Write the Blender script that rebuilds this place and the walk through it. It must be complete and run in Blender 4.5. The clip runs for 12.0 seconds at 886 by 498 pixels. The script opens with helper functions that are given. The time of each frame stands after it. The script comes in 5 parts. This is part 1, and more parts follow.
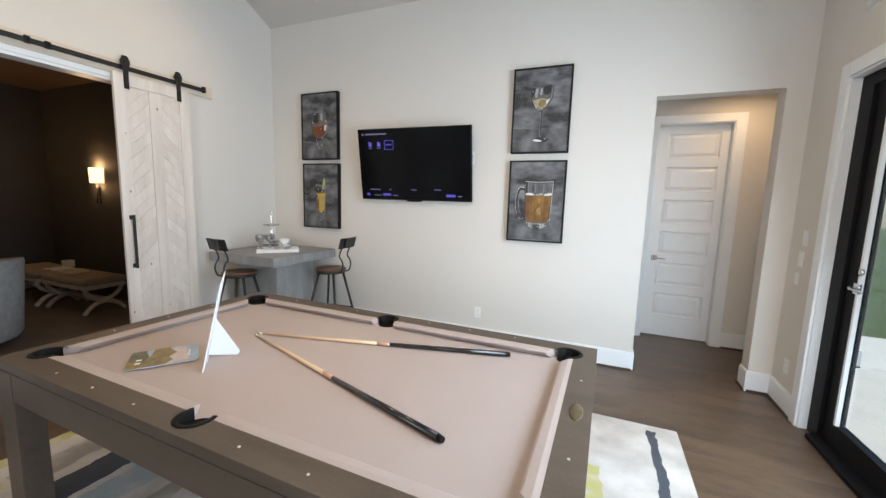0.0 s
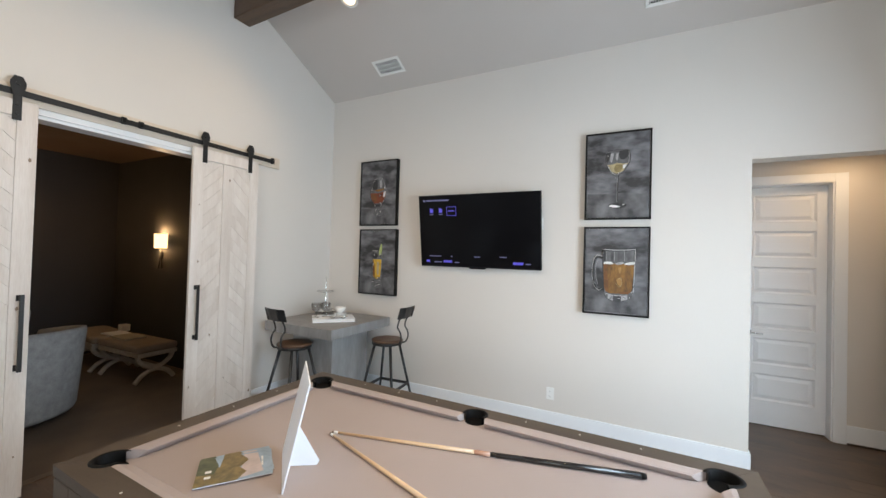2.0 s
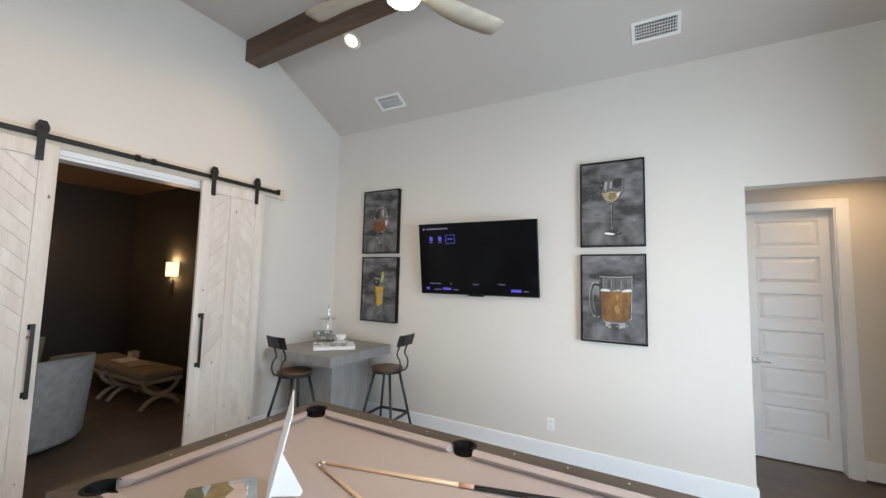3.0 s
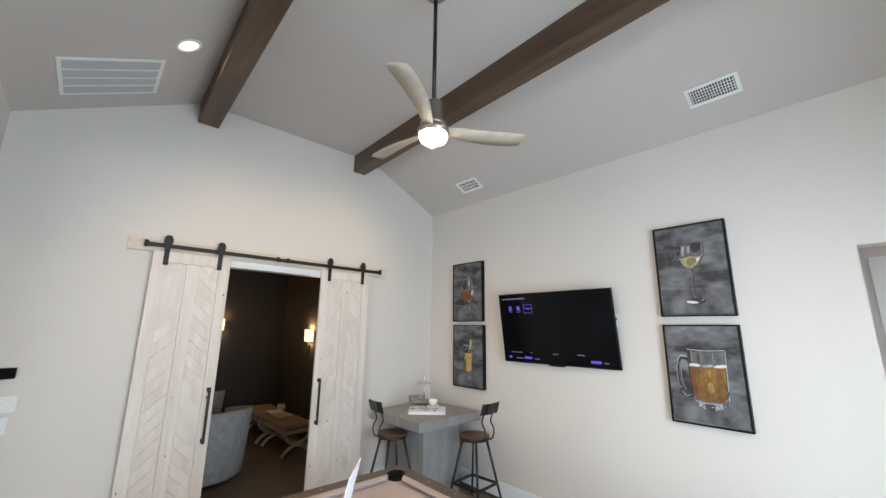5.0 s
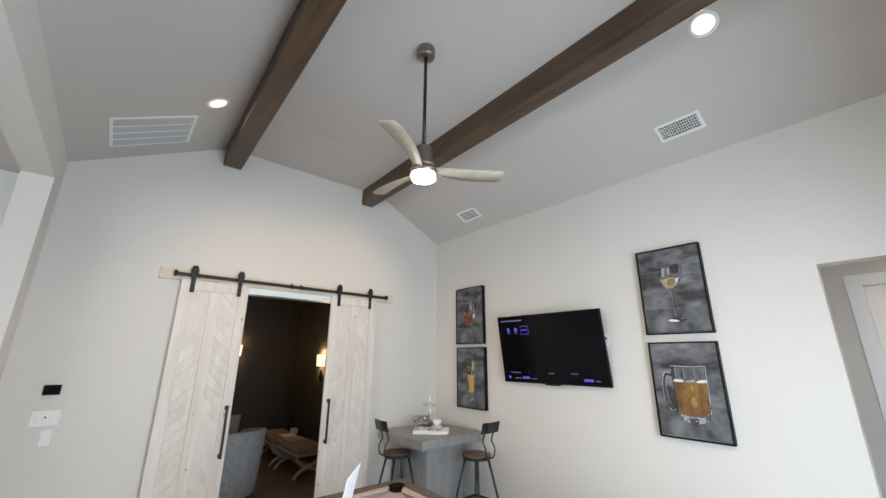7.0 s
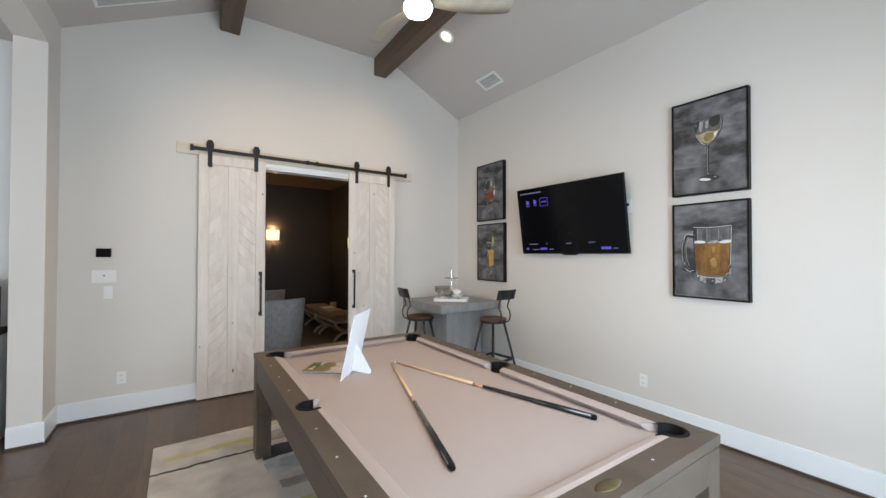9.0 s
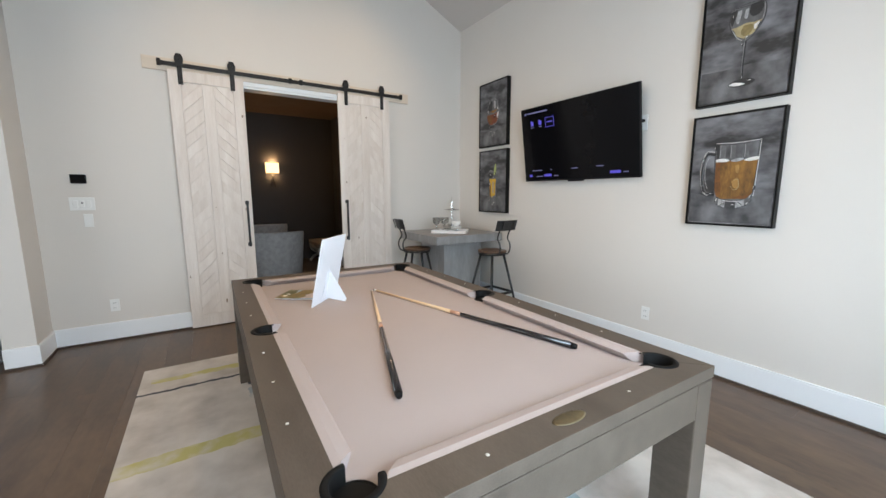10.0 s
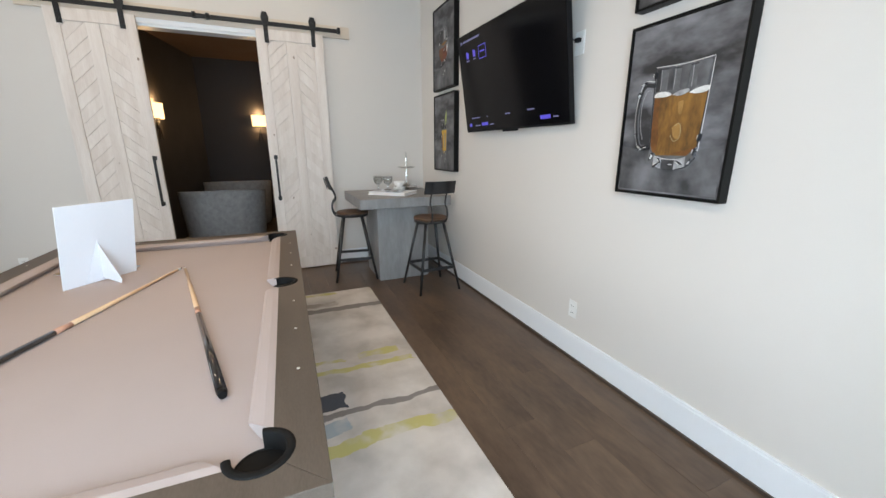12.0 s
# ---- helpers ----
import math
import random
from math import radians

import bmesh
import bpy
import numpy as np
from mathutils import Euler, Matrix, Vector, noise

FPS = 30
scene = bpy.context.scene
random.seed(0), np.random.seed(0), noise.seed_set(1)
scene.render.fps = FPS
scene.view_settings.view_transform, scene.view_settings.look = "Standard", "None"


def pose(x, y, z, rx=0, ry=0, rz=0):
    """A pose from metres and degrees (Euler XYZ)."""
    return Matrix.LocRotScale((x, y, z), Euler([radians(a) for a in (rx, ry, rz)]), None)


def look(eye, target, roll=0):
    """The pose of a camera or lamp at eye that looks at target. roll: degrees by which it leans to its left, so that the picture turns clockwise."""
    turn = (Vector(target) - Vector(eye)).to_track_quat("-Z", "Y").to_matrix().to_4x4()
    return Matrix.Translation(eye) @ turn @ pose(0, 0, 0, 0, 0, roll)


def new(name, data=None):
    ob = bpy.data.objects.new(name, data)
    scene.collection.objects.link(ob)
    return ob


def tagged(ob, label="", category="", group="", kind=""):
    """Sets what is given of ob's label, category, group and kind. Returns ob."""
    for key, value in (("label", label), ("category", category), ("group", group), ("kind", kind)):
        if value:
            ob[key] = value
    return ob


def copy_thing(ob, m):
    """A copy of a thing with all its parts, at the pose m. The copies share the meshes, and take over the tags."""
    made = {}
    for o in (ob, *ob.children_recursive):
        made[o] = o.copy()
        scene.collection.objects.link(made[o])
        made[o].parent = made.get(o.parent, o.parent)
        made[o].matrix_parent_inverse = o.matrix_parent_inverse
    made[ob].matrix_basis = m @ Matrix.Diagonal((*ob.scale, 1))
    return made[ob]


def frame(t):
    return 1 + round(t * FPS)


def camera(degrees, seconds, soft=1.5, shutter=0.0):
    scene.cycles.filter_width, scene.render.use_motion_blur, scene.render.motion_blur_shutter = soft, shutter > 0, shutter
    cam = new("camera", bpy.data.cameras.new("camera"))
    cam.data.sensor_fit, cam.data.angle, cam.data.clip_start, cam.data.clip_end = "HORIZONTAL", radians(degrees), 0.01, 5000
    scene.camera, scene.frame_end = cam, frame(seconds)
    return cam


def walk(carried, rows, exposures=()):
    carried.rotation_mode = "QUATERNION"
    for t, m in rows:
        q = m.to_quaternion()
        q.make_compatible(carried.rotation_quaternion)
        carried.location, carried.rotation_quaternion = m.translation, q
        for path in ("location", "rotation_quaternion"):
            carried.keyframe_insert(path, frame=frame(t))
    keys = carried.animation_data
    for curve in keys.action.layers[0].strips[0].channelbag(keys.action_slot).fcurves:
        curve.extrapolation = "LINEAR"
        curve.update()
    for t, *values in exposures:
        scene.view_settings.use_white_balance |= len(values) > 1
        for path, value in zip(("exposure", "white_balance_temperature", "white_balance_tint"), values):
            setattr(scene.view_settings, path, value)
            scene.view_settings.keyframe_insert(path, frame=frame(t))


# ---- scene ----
cam = camera(99.0, 12.0)
PATH = [
    (0, (0.362, 0.495, 1.564), (-0.395, 2.329, 1.309), 1.7),
    (0.5, (0.241, 0.613, 1.607), (-0.529, 2.445, 1.377), 1.7),
    (1, (0.091, 0.612, 1.647), (-0.768, 2.412, 1.501), 1.7),
    (1.5, (-0.063, 0.578, 1.661), (-0.962, 2.364, 1.608), 1.7),
    (2, (-0.092, 0.569, 1.678), (-0.998, 2.352, 1.711), 1.6),
    (2.5, (-0.009, 0.575, 1.71), (-0.935, 2.345, 1.816), 1.4),
    (2.7, (0.012, 0.576, 1.696), (-0.914, 2.344, 1.832), 1.4),
    (4.3, (0.476, 0.58, 1.875), (-0.837, 2.058, 2.175), 1.0),
    (4.5, (0.554, 0.568, 1.878), (-0.801, 2.002, 2.208), 0.7),
    (5, (0.674, 0.568, 1.92), (-0.765, 1.894, 2.333), 0.7),
    (5.5, (0.781, 0.445, 1.947), (-0.709, 1.691, 2.42), 0.7),
    (6, (0.879, 0.399, 1.939), (-0.603, 1.633, 2.468), 0.5),
    (6.5, (0.998, 0.444, 1.9), (-0.467, 1.686, 2.459), 0.3),
    (6.7, (1.014, 0.461, 1.879), (-0.446, 1.709, 2.438), 0.3),
    (8.3, (1.035, 0.648, 1.623), (-0.547, 1.833, 1.93), 0.3),
    (8.5, (1.046, 0.679, 1.614), (-0.557, 1.854, 1.834), 0.2),
    (9, (1.06, 0.773, 1.544), (-0.581, 1.915, 1.572), 0.1),
    (9.5, (0.999, 0.918, 1.466), (-0.653, 2.035, 1.308), 0.1),
    (10, (0.986, 1.11, 1.411), (-0.686, 2.169, 1.124), -0.1),
    (10.5, (1.061, 1.424, 1.384), (-0.644, 2.404, 1.018), -0.2),
    (11, (1.086, 1.789, 1.363), (-0.666, 2.661, 0.949), -0.3),
    (11.5, (1.042, 2.217, 1.389), (-0.73, 3.02, 0.923), -0.2),
    (12, (1.036, 2.646, 1.404), (-0.742, 3.406, 0.894), -0.1),
]
walk(cam, [(t, look(eye, target, roll)) for t, eye, target, roll in PATH], exposures=[(0, 0.12), (2, 0.05), (5, 0.10), (6.5, 0.12), (8.5, -0.02), (10, 0.0), (12, 0.02)])

# ---- light ----
world = bpy.data.worlds.new("sky")
scene.world = world
world.use_nodes = True
wn = world.node_tree.nodes
sky = wn.new("ShaderNodeTexSky")
sky.sky_type, sky.sun_disc = "NISHITA", False
sky.sun_elevation, sky.sun_rotation = radians(82), radians(345)
world.node_tree.links.new(sky.outputs[0], wn["Background"].inputs[0])
wn["Background"].inputs[1].default_value = 0.15


def lamp(name, kind, power, colour, m, size=0.1, size_y=None, angle=None):
    data = bpy.data.lights.new(name, kind)
    data.energy, data.color = power, colour
    if kind == "AREA":
        data.shape = "RECTANGLE" if size_y else "DISK"
        data.size = size
        if size_y:
            data.size_y = size_y
    elif kind == "SUN":
        data.angle = angle
    else:
        data.shadow_soft_size = size
    if kind == "SPOT":
        data.spot_size, data.spot_blend = angle, 0.9
    ob = new(name, data)
    ob.matrix_world = m
    return ob


lamp("sun", "SUN", 3.0, (1.0, 0.95, 0.87), look((0, 0, 10), (0.4, -1.4, 0)), angle=radians(0.6))
scene.view_settings.exposure = 0.08
DAY = (0.70, 0.85, 1.0)
WARM = (1.0, 0.72, 0.42)
# sky light through the patio doors and the transom
lamp("patio_daylight", "AREA", 166, DAY, look((1.86, 2.06, 1.22), (0.0, 2.06, 0.80)), 2.0, 2.2)
lamp("transom_daylight", "AREA", 12, DAY, look((1.86, 2.1, 3.12), (0.0, 2.1, 2.6)), 2.2, 0.5)
# added fill lamp in the unseen part of the living room, no window there
lamp("living_fill", "AREA", 118, (0.87, 0.93, 0.98), look((-0.2, -4.1, 1.6), (-0.6, 0.0, 1.2)), 3.6, 2.2)
CANS = [(-2.61, 0.837), (-2.64, 3.39), (0.57, 3.36), (0.57, 0.837)]


# ---- helpers ----
def material(name, colour, rough=0.6, metal=0.0, spread=0.06, scale=3.0, fine=60.0, bump=0.05, coat=0.0, stretch=(1, 1, 1), per_piece=0.0, second=None, ramp=(0.45, 1.0)):
    """A surface with a coarse and a fine variation of its colour and a fine relief."""
    m = bpy.data.materials.new(name)
    m.use_nodes = True
    n, l = m.node_tree.nodes, m.node_tree.links
    b = n["Principled BSDF"]
    b.inputs["Roughness"].default_value, b.inputs["Metallic"].default_value = rough, metal
    b.inputs["Coat Weight"].default_value = coat
    co, mp = n.new("ShaderNodeTexCoord"), n.new("ShaderNodeMapping")
    mp.inputs["Scale"].default_value = stretch
    l.new(co.outputs["Object"], mp.inputs["Vector"])
    a, f = n.new("ShaderNodeTexNoise"), n.new("ShaderNodeTexNoise")
    a.inputs["Scale"].default_value, f.inputs["Scale"].default_value = scale, fine
    a.inputs["Detail"].default_value, f.inputs["Detail"].default_value = 4, 3
    l.new(mp.outputs[0], a.inputs["Vector"])
    l.new(mp.outputs[0], f.inputs["Vector"])
    add = n.new("ShaderNodeMath")
    add.operation = "MULTIPLY_ADD"
    l.new(f.outputs["Fac"], add.inputs[0])
    add.inputs[1].default_value = 0.45
    l.new(a.outputs["Fac"], add.inputs[2])
    fac = add.outputs[0]
    if per_piece:
        info, mul = n.new("ShaderNodeObjectInfo"), n.new("ShaderNodeMath")
        mul.operation = "MULTIPLY_ADD"
        l.new(info.outputs["Random"], mul.inputs[0])
        mul.inputs[1].default_value = per_piece
        l.new(fac, mul.inputs[2])
        sub = n.new("ShaderNodeMath")
        sub.operation = "SUBTRACT"
        l.new(mul.outputs[0], sub.inputs[0])
        sub.inputs[1].default_value = per_piece / 2
        fac = sub.outputs[0]
        shift = n.new("ShaderNodeMath")
        shift.operation = "MULTIPLY"
        l.new(info.outputs["Random"], shift.inputs[0])
        shift.inputs[1].default_value = 40.0
        l.new(shift.outputs[0], mp.inputs["Location"])
    r = n.new("ShaderNodeValToRGB")
    lo = [max(0.0, c * (1 - spread)) for c in colour]
    hi = list(second) if second else [min(1.0, c * (1 + spread)) for c in colour]
    r.color_ramp.elements[0].position, r.color_ramp.elements[1].position = ramp
    r.color_ramp.elements[0].color, r.color_ramp.elements[1].color = (*lo, 1), (*hi, 1)
    l.new(fac, r.inputs["Fac"])
    l.new(r.outputs["Color"], b.inputs["Base Color"])
    rr = n.new("ShaderNodeMapRange")
    rr.inputs["From Min"].default_value, rr.inputs["From Max"].default_value = 0.4, 1.0
    rr.inputs["To Min"].default_value, rr.inputs["To Max"].default_value = max(0.02, rough * 0.88), min(1, rough * 1.12)
    l.new(fac, rr.inputs["Value"])
    l.new(rr.outputs[0], b.inputs["Roughness"])
    if bump:
        bp = n.new("ShaderNodeBump")
        bp.inputs["Strength"].default_value, bp.inputs["Distance"].default_value = bump, 0.004
        l.new(f.outputs["Fac"], bp.inputs["Height"])
        l.new(bp.outputs[0], b.inputs["Normal"])
    return m


def glow(name, colour, strength):
    m = bpy.data.materials.new(name)
    m.use_nodes = True
    b = m.node_tree.nodes["Principled BSDF"]
    b.inputs["Base Color"].default_value = (*[c * 0.5 for c in colour], 1)
    b.inputs["Emission Color"].default_value, b.inputs["Emission Strength"].default_value = (*colour, 1), strength
    return m


def glass_material(name, tint=(1, 1, 1), shine=0.03):
    """Thin clear glass: it lets light straight through and mirrors more at a glancing view."""
    m = bpy.data.materials.new(name)
    m.use_nodes = True
    n, l = m.node_tree.nodes, m.node_tree.links
    n.remove(n["Principled BSDF"])
    clear, gloss, mix, facing, power = n.new("ShaderNodeBsdfTransparent"), n.new("ShaderNodeBsdfGlossy"), n.new("ShaderNodeMixShader"), n.new("ShaderNodeLayerWeight"), n.new("ShaderNodeMath")
    clear.inputs["Color"].default_value = (*tint, 1)
    gloss.inputs["Roughness"].default_value = 0.02
    power.operation, power.inputs[1].default_value = "POWER", 4.5
    l.new(facing.outputs["Facing"], power.inputs[0])
    base = n.new("ShaderNodeMath")
    base.operation, base.inputs[1].default_value, base.inputs[2].default_value = "MULTIPLY_ADD", 0.8, shine
    l.new(power.outputs[0], base.inputs[0])
    l.new(base.outputs[0], mix.inputs[0])
    l.new(clear.outputs[0], mix.inputs[1])
    l.new(gloss.outputs[0], mix.inputs[2])
    l.new(mix.outputs[0], n["Material Output"].inputs["Surface"])
    return m


def bevel(bm, w, seg=2):
    edges = [e for e in bm.edges if len(e.link_faces) == 2 and e.calc_face_angle(0) > 0.6]
    bmesh.ops.bevel(bm, geom=edges, offset=w, segments=seg, profile=0.5, affect="EDGES", clamp_overlap=True)
    return bm


def box(lo, hi, bv=0.0, bm=None, seg=2):
    own = bmesh.new()
    bmesh.ops.create_cube(own, size=1, matrix=Matrix.LocRotScale([(a + b) / 2 for a, b in zip(lo, hi)], None, [abs(b - a) for a, b in zip(lo, hi)]))
    if bv:
        bevel(own, bv, seg)
    return merge(own, bm)


def merge(own, bm):
    if bm is None:
        return own
    me = bpy.data.meshes.new("join")
    own.to_mesh(me)
    own.free()
    bm.from_mesh(me)
    bpy.data.meshes.remove(me)
    return bm


def turned(bm, m):
    bmesh.ops.transform(bm, matrix=m, verts=bm.verts)
    return bm


def prism(points, axis, a, b, bv=0.0, bm=None):
    """A flat outline, drawn in the two axes other than axis, drawn out from a to b along it."""
    own = bmesh.new()
    def at(p, h):
        c = list(p)
        c.insert("xyz".index(axis), h)
        return c
    face = own.faces.new([own.verts.new(at(p, a)) for p in points])
    out = bmesh.ops.extrude_face_region(own, geom=[face])["geom"]
    move = [0, 0, 0]
    move["xyz".index(axis)] = b - a
    bmesh.ops.translate(own, vec=move, verts=[g for g in out if isinstance(g, bmesh.types.BMVert)])
    bmesh.ops.recalc_face_normals(own, faces=own.faces)
    if bv:
        bevel(own, bv)
    return merge(own, bm)


def lathe(profile, centre, seg=32, bm=None, closed=False):
    """Turns a profile of (radius, height) round the upright axis through centre."""
    own = bmesh.new()
    rings = []
    for r, z in profile:
        if r < 1e-5:
            rings.append([own.verts.new((centre[0], centre[1], centre[2] + z))])
        else:
            rings.append([own.verts.new((centre[0] + r * math.cos(2 * math.pi * i / seg), centre[1] + r * math.sin(2 * math.pi * i / seg), centre[2] + z)) for i in range(seg)])
    pairs = list(zip(rings, rings[1:])) + ([(rings[-1], rings[0])] if closed else [])
    for p, q in pairs:
        for i in range(seg):
            j = (i + 1) % seg
            c = [p[i % len(p)], p[j % len(p)], q[j % len(q)], q[i % len(q)]]
            c = [v for k, v in enumerate(c) if v not in c[:k]]
            if len(c) > 2:
                own.faces.new(c)
    bmesh.ops.recalc_face_normals(own, faces=own.faces)
    for f in own.faces:
        f.smooth = True
    return merge(own, bm)


def rod(a, b, r0, r1=None, seg=12, bm=None):
    """A round bar from a to b, closed at both ends."""
    a, b = Vector(a), Vector(b)
    own = bmesh.new()
    d = b - a
    m = Matrix.Translation((a + b) / 2) @ d.to_track_quat("Z", "Y").to_matrix().to_4x4()
    bmesh.ops.create_cone(own, cap_ends=True, segments=seg, radius1=r0, radius2=r0 if r1 is None else r1, depth=d.length, matrix=m)
    for f in own.faces:
        f.smooth = len(f.verts) == 4
    return merge(own, bm)


def tube(points, r, seg=8, bm=None):
    """A round bar bent along a line of points."""
    own = bmesh.new()
    pts = [Vector(p) for p in points]
    rings = []
    side = None
    for i, p in enumerate(pts):
        d = (pts[min(i + 1, len(pts) - 1)] - pts[max(i - 1, 0)]).normalized()
        side = d.orthogonal() if side is None else side - side.project(d)
        side.normalize()
        up = d.cross(side)
        rings.append([own.verts.new(p + r * (math.cos(2 * math.pi * k / seg) * side + math.sin(2 * math.pi * k / seg) * up)) for k in range(seg)])
    for p, q in zip(rings, rings[1:]):
        for k in range(seg):
            own.faces.new((p[k], p[(k + 1) % seg], q[(k + 1) % seg], q[k])).smooth = True
    own.faces.new(rings[0])
    own.faces.new(rings[-1])
    bmesh.ops.recalc_face_normals(own, faces=own.faces)
    return merge(own, bm)


def curve_points(points, steps=6):
    """A smooth line through the points."""
    pts = [Vector(p) for p in points]
    pts = [2 * pts[0] - pts[1]] + pts + [2 * pts[-1] - pts[-2]]
    out = []
    for a, b, c, d in zip(pts, pts[1:], pts[2:], pts[3:]):
        for k in range(steps):
            t = k / steps
            out.append(0.5 * ((2 * b) + (c - a) * t + (2 * a - 5 * b + 4 * c - d) * t * t + (3 * b - a - 3 * c + d) * t ** 3))
    return out + [pts[-2]]


def thing(name, base, label, category, group=""):
    ob = new(name)
    ob.empty_display_size = 0.05
    ob.location = base
    return tagged(ob, label, category, group)


def part(name, bm, mat, parent=None, label=""):
    """Links a bmesh, drawn in the world's place, as one mesh object under a thing or a part."""
    root = parent
    while root is not None and root.parent is not None:
        root = root.parent
    if root is not None:
        bmesh.ops.translate(bm, vec=-root.location, verts=bm.verts)
    me = bpy.data.meshes.new(name)
    bm.to_mesh(me)
    bm.free()
    for mt in (mat if isinstance(mat, (list, tuple)) else [mat]):
        me.materials.append(mt)
    ob = new(name, me)
    ob.parent = parent
    return tagged(ob, label)


def lone(name, bm, mat, base, label, category, group="", kind=""):
    """A thing that is one mesh, with its origin at base."""
    bmesh.ops.translate(bm, vec=-Vector(base), verts=bm.verts)
    ob = part(name, bm, mat)
    ob.location = base
    return tagged(ob, label, category, group, kind)


def structure(name, bm, mat, label, category):
    return tagged(part(name, bm, mat), label, category, "", "structure")


def cut(ob, cutters):
    """Takes the cutters' shapes out of a mesh."""
    for c in cutters:
        me = bpy.data.meshes.new("cutter")
        c.to_mesh(me)
        c.free()
        tool = new("cutter", me)
        mod = ob.modifiers.new("cut", "BOOLEAN")
        mod.object, mod.operation, mod.solver = tool, "DIFFERENCE", "EXACT"
        if ob.parent:
            tool.location = -ob.parent.location
        bpy.context.view_layer.update()
        if ob.parent:
            tool.matrix_world = Matrix()
        bpy.context.view_layer.update()
        done = bpy.data.meshes.new_from_object(ob.evaluated_get(bpy.context.evaluated_depsgraph_get()))
        ob.modifiers.clear()
        ob.data = done
        bpy.data.objects.remove(tool)
        bpy.data.meshes.remove(me)
    return ob


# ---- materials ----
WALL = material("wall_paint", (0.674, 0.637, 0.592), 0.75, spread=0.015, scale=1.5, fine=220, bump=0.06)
# ceiling white toned down: part of its shade is put into the colour
CEIL = material("shaded_ceiling_paint", (0.545, 0.508, 0.478), 0.85, spread=0.015, scale=1.2, fine=180, bump=0.06)
TRIM = material("white_trim_paint", (0.80, 0.82, 0.84), 0.35, spread=0.015, scale=2, fine=90, bump=0.02)
DOORPAINT = material("white_door_paint", (0.82, 0.825, 0.83), 0.35, spread=0.015, scale=2, fine=90, bump=0.02)
PLANK = material("dark_oak_floor", (0.080, 0.051, 0.034), 0.33, spread=0.28, scale=2.3, fine=16, bump=0.06, stretch=(0.8, 2.2, 1), per_piece=0.10, second=(0.150, 0.098, 0.062))
SHOE = material("dark_shoe_moulding", (0.06, 0.042, 0.032), 0.5)
BEAM = material("dark_stained_beam", (0.060, 0.034, 0.019), 0.42, spread=0.45, scale=2.2, fine=26, bump=0.35, stretch=(0.5, 6, 6), second=(0.135, 0.078, 0.043))
BARN = material("whitewashed_pine", (0.69, 0.61, 0.545), 0.6, spread=0.10, scale=2.5, fine=30, bump=0.18, stretch=(5, 5, 0.5), per_piece=0.11, second=(0.785, 0.73, 0.68))
BOARD = material("pale_pine_board", (0.66, 0.565, 0.46), 0.6, spread=0.10, scale=2.5, fine=30, bump=0.15, stretch=(5, 0.5, 5))
KNOT = material("pine_knot", (0.27, 0.20, 0.145), 0.7, spread=0.3)
IRON = material("black_iron", (0.018, 0.017, 0.017), 0.45, metal=0.3, spread=0.2, fine=120, bump=0.08)
BLACK = material("black_frame_wood", (0.006, 0.006, 0.006), 0.45, spread=0.2, bump=0.03)
RAILWOOD = material("grey_brown_table_wood", (0.086, 0.067, 0.052), 0.46, spread=0.22, scale=2.4, fine=60, bump=0.05, stretch=(1, 4, 4), second=(0.114, 0.090, 0.071))
CLOTH = material("taupe_cloth", (0.388, 0.328, 0.308), 0.95, spread=0.03, scale=4, fine=500, bump=0.12)
# also colours the sheet that stands for shade under the table rails
RUBBER_AND_SHADE = material("black_rubber_and_gap_shade", (0.006, 0.006, 0.006), 0.6, spread=0.2)
PEARL = material("pearl_sight", (0.58, 0.55, 0.50), 0.35)
BRASS = material("worn_brass_plate", (0.115, 0.086, 0.045), 0.5, metal=0.35, spread=0.5, scale=22, second=(0.16, 0.12, 0.06))
MAPLE = material("maple_cue_shaft", (0.62, 0.42, 0.25), 0.3, spread=0.12, coat=0.5, bump=0.01)
CUEBURL = material("pink_burl", (0.50, 0.28, 0.19), 0.3, spread=0.25, coat=0.5)
CUEBLACK = material("black_lacquer", (0.008, 0.007, 0.008), 0.16, coat=0.6, bump=0)
CARD = material("white_card", (0.80, 0.82, 0.86), 0.7, spread=0.01, bump=0.01)
CONCRETE = material("grey_concrete", (0.215, 0.212, 0.21), 0.5, spread=0.12, scale=3.0, fine=14, bump=0.08, stretch=(2.2, 2.2, 0.6), second=(0.31, 0.31, 0.312))
STEEL = material("dark_steel", (0.050, 0.051, 0.053), 0.42, metal=0.75, spread=0.2, fine=70, bump=0.06)
SEATWOOD = material("walnut_seat", (0.088, 0.046, 0.024), 0.4, spread=0.4, fine=30, stretch=(6, 1, 1), bump=0.1)
CHROME = material("polished_chrome", (0.78, 0.78, 0.79), 0.10, metal=1.0, spread=0.02, bump=0)
SILVER = material("antique_silver", (0.80, 0.79, 0.77), 0.22, metal=1.0, spread=0.15, bump=0.05)
CHINA = material("white_china", (0.78, 0.77, 0.74), 0.2, spread=0.02, bump=0)
PLASTIC = material("white_plastic", (0.80, 0.80, 0.78), 0.4, spread=0.01, bump=0)
GREYPLASTIC = material("grey_plastic", (0.45, 0.45, 0.45), 0.5, spread=0.02, bump=0)
BLACKPLASTIC = material("black_plastic", (0.007, 0.007, 0.008), 0.5, spread=0.1, bump=0.02)
SCREEN = material("tv_screen", (0.004, 0.004, 0.005), 0.13, spread=0.05, bump=0)
RAILWOOD.node_tree.nodes["Principled BSDF"].inputs["Specular IOR Level"].default_value = 0.22
for dull in (SCREEN, BLACK, BLACKPLASTIC, RUBBER_AND_SHADE):
    dull.node_tree.nodes["Principled BSDF"].inputs["Specular IOR Level"].default_value = 0.14
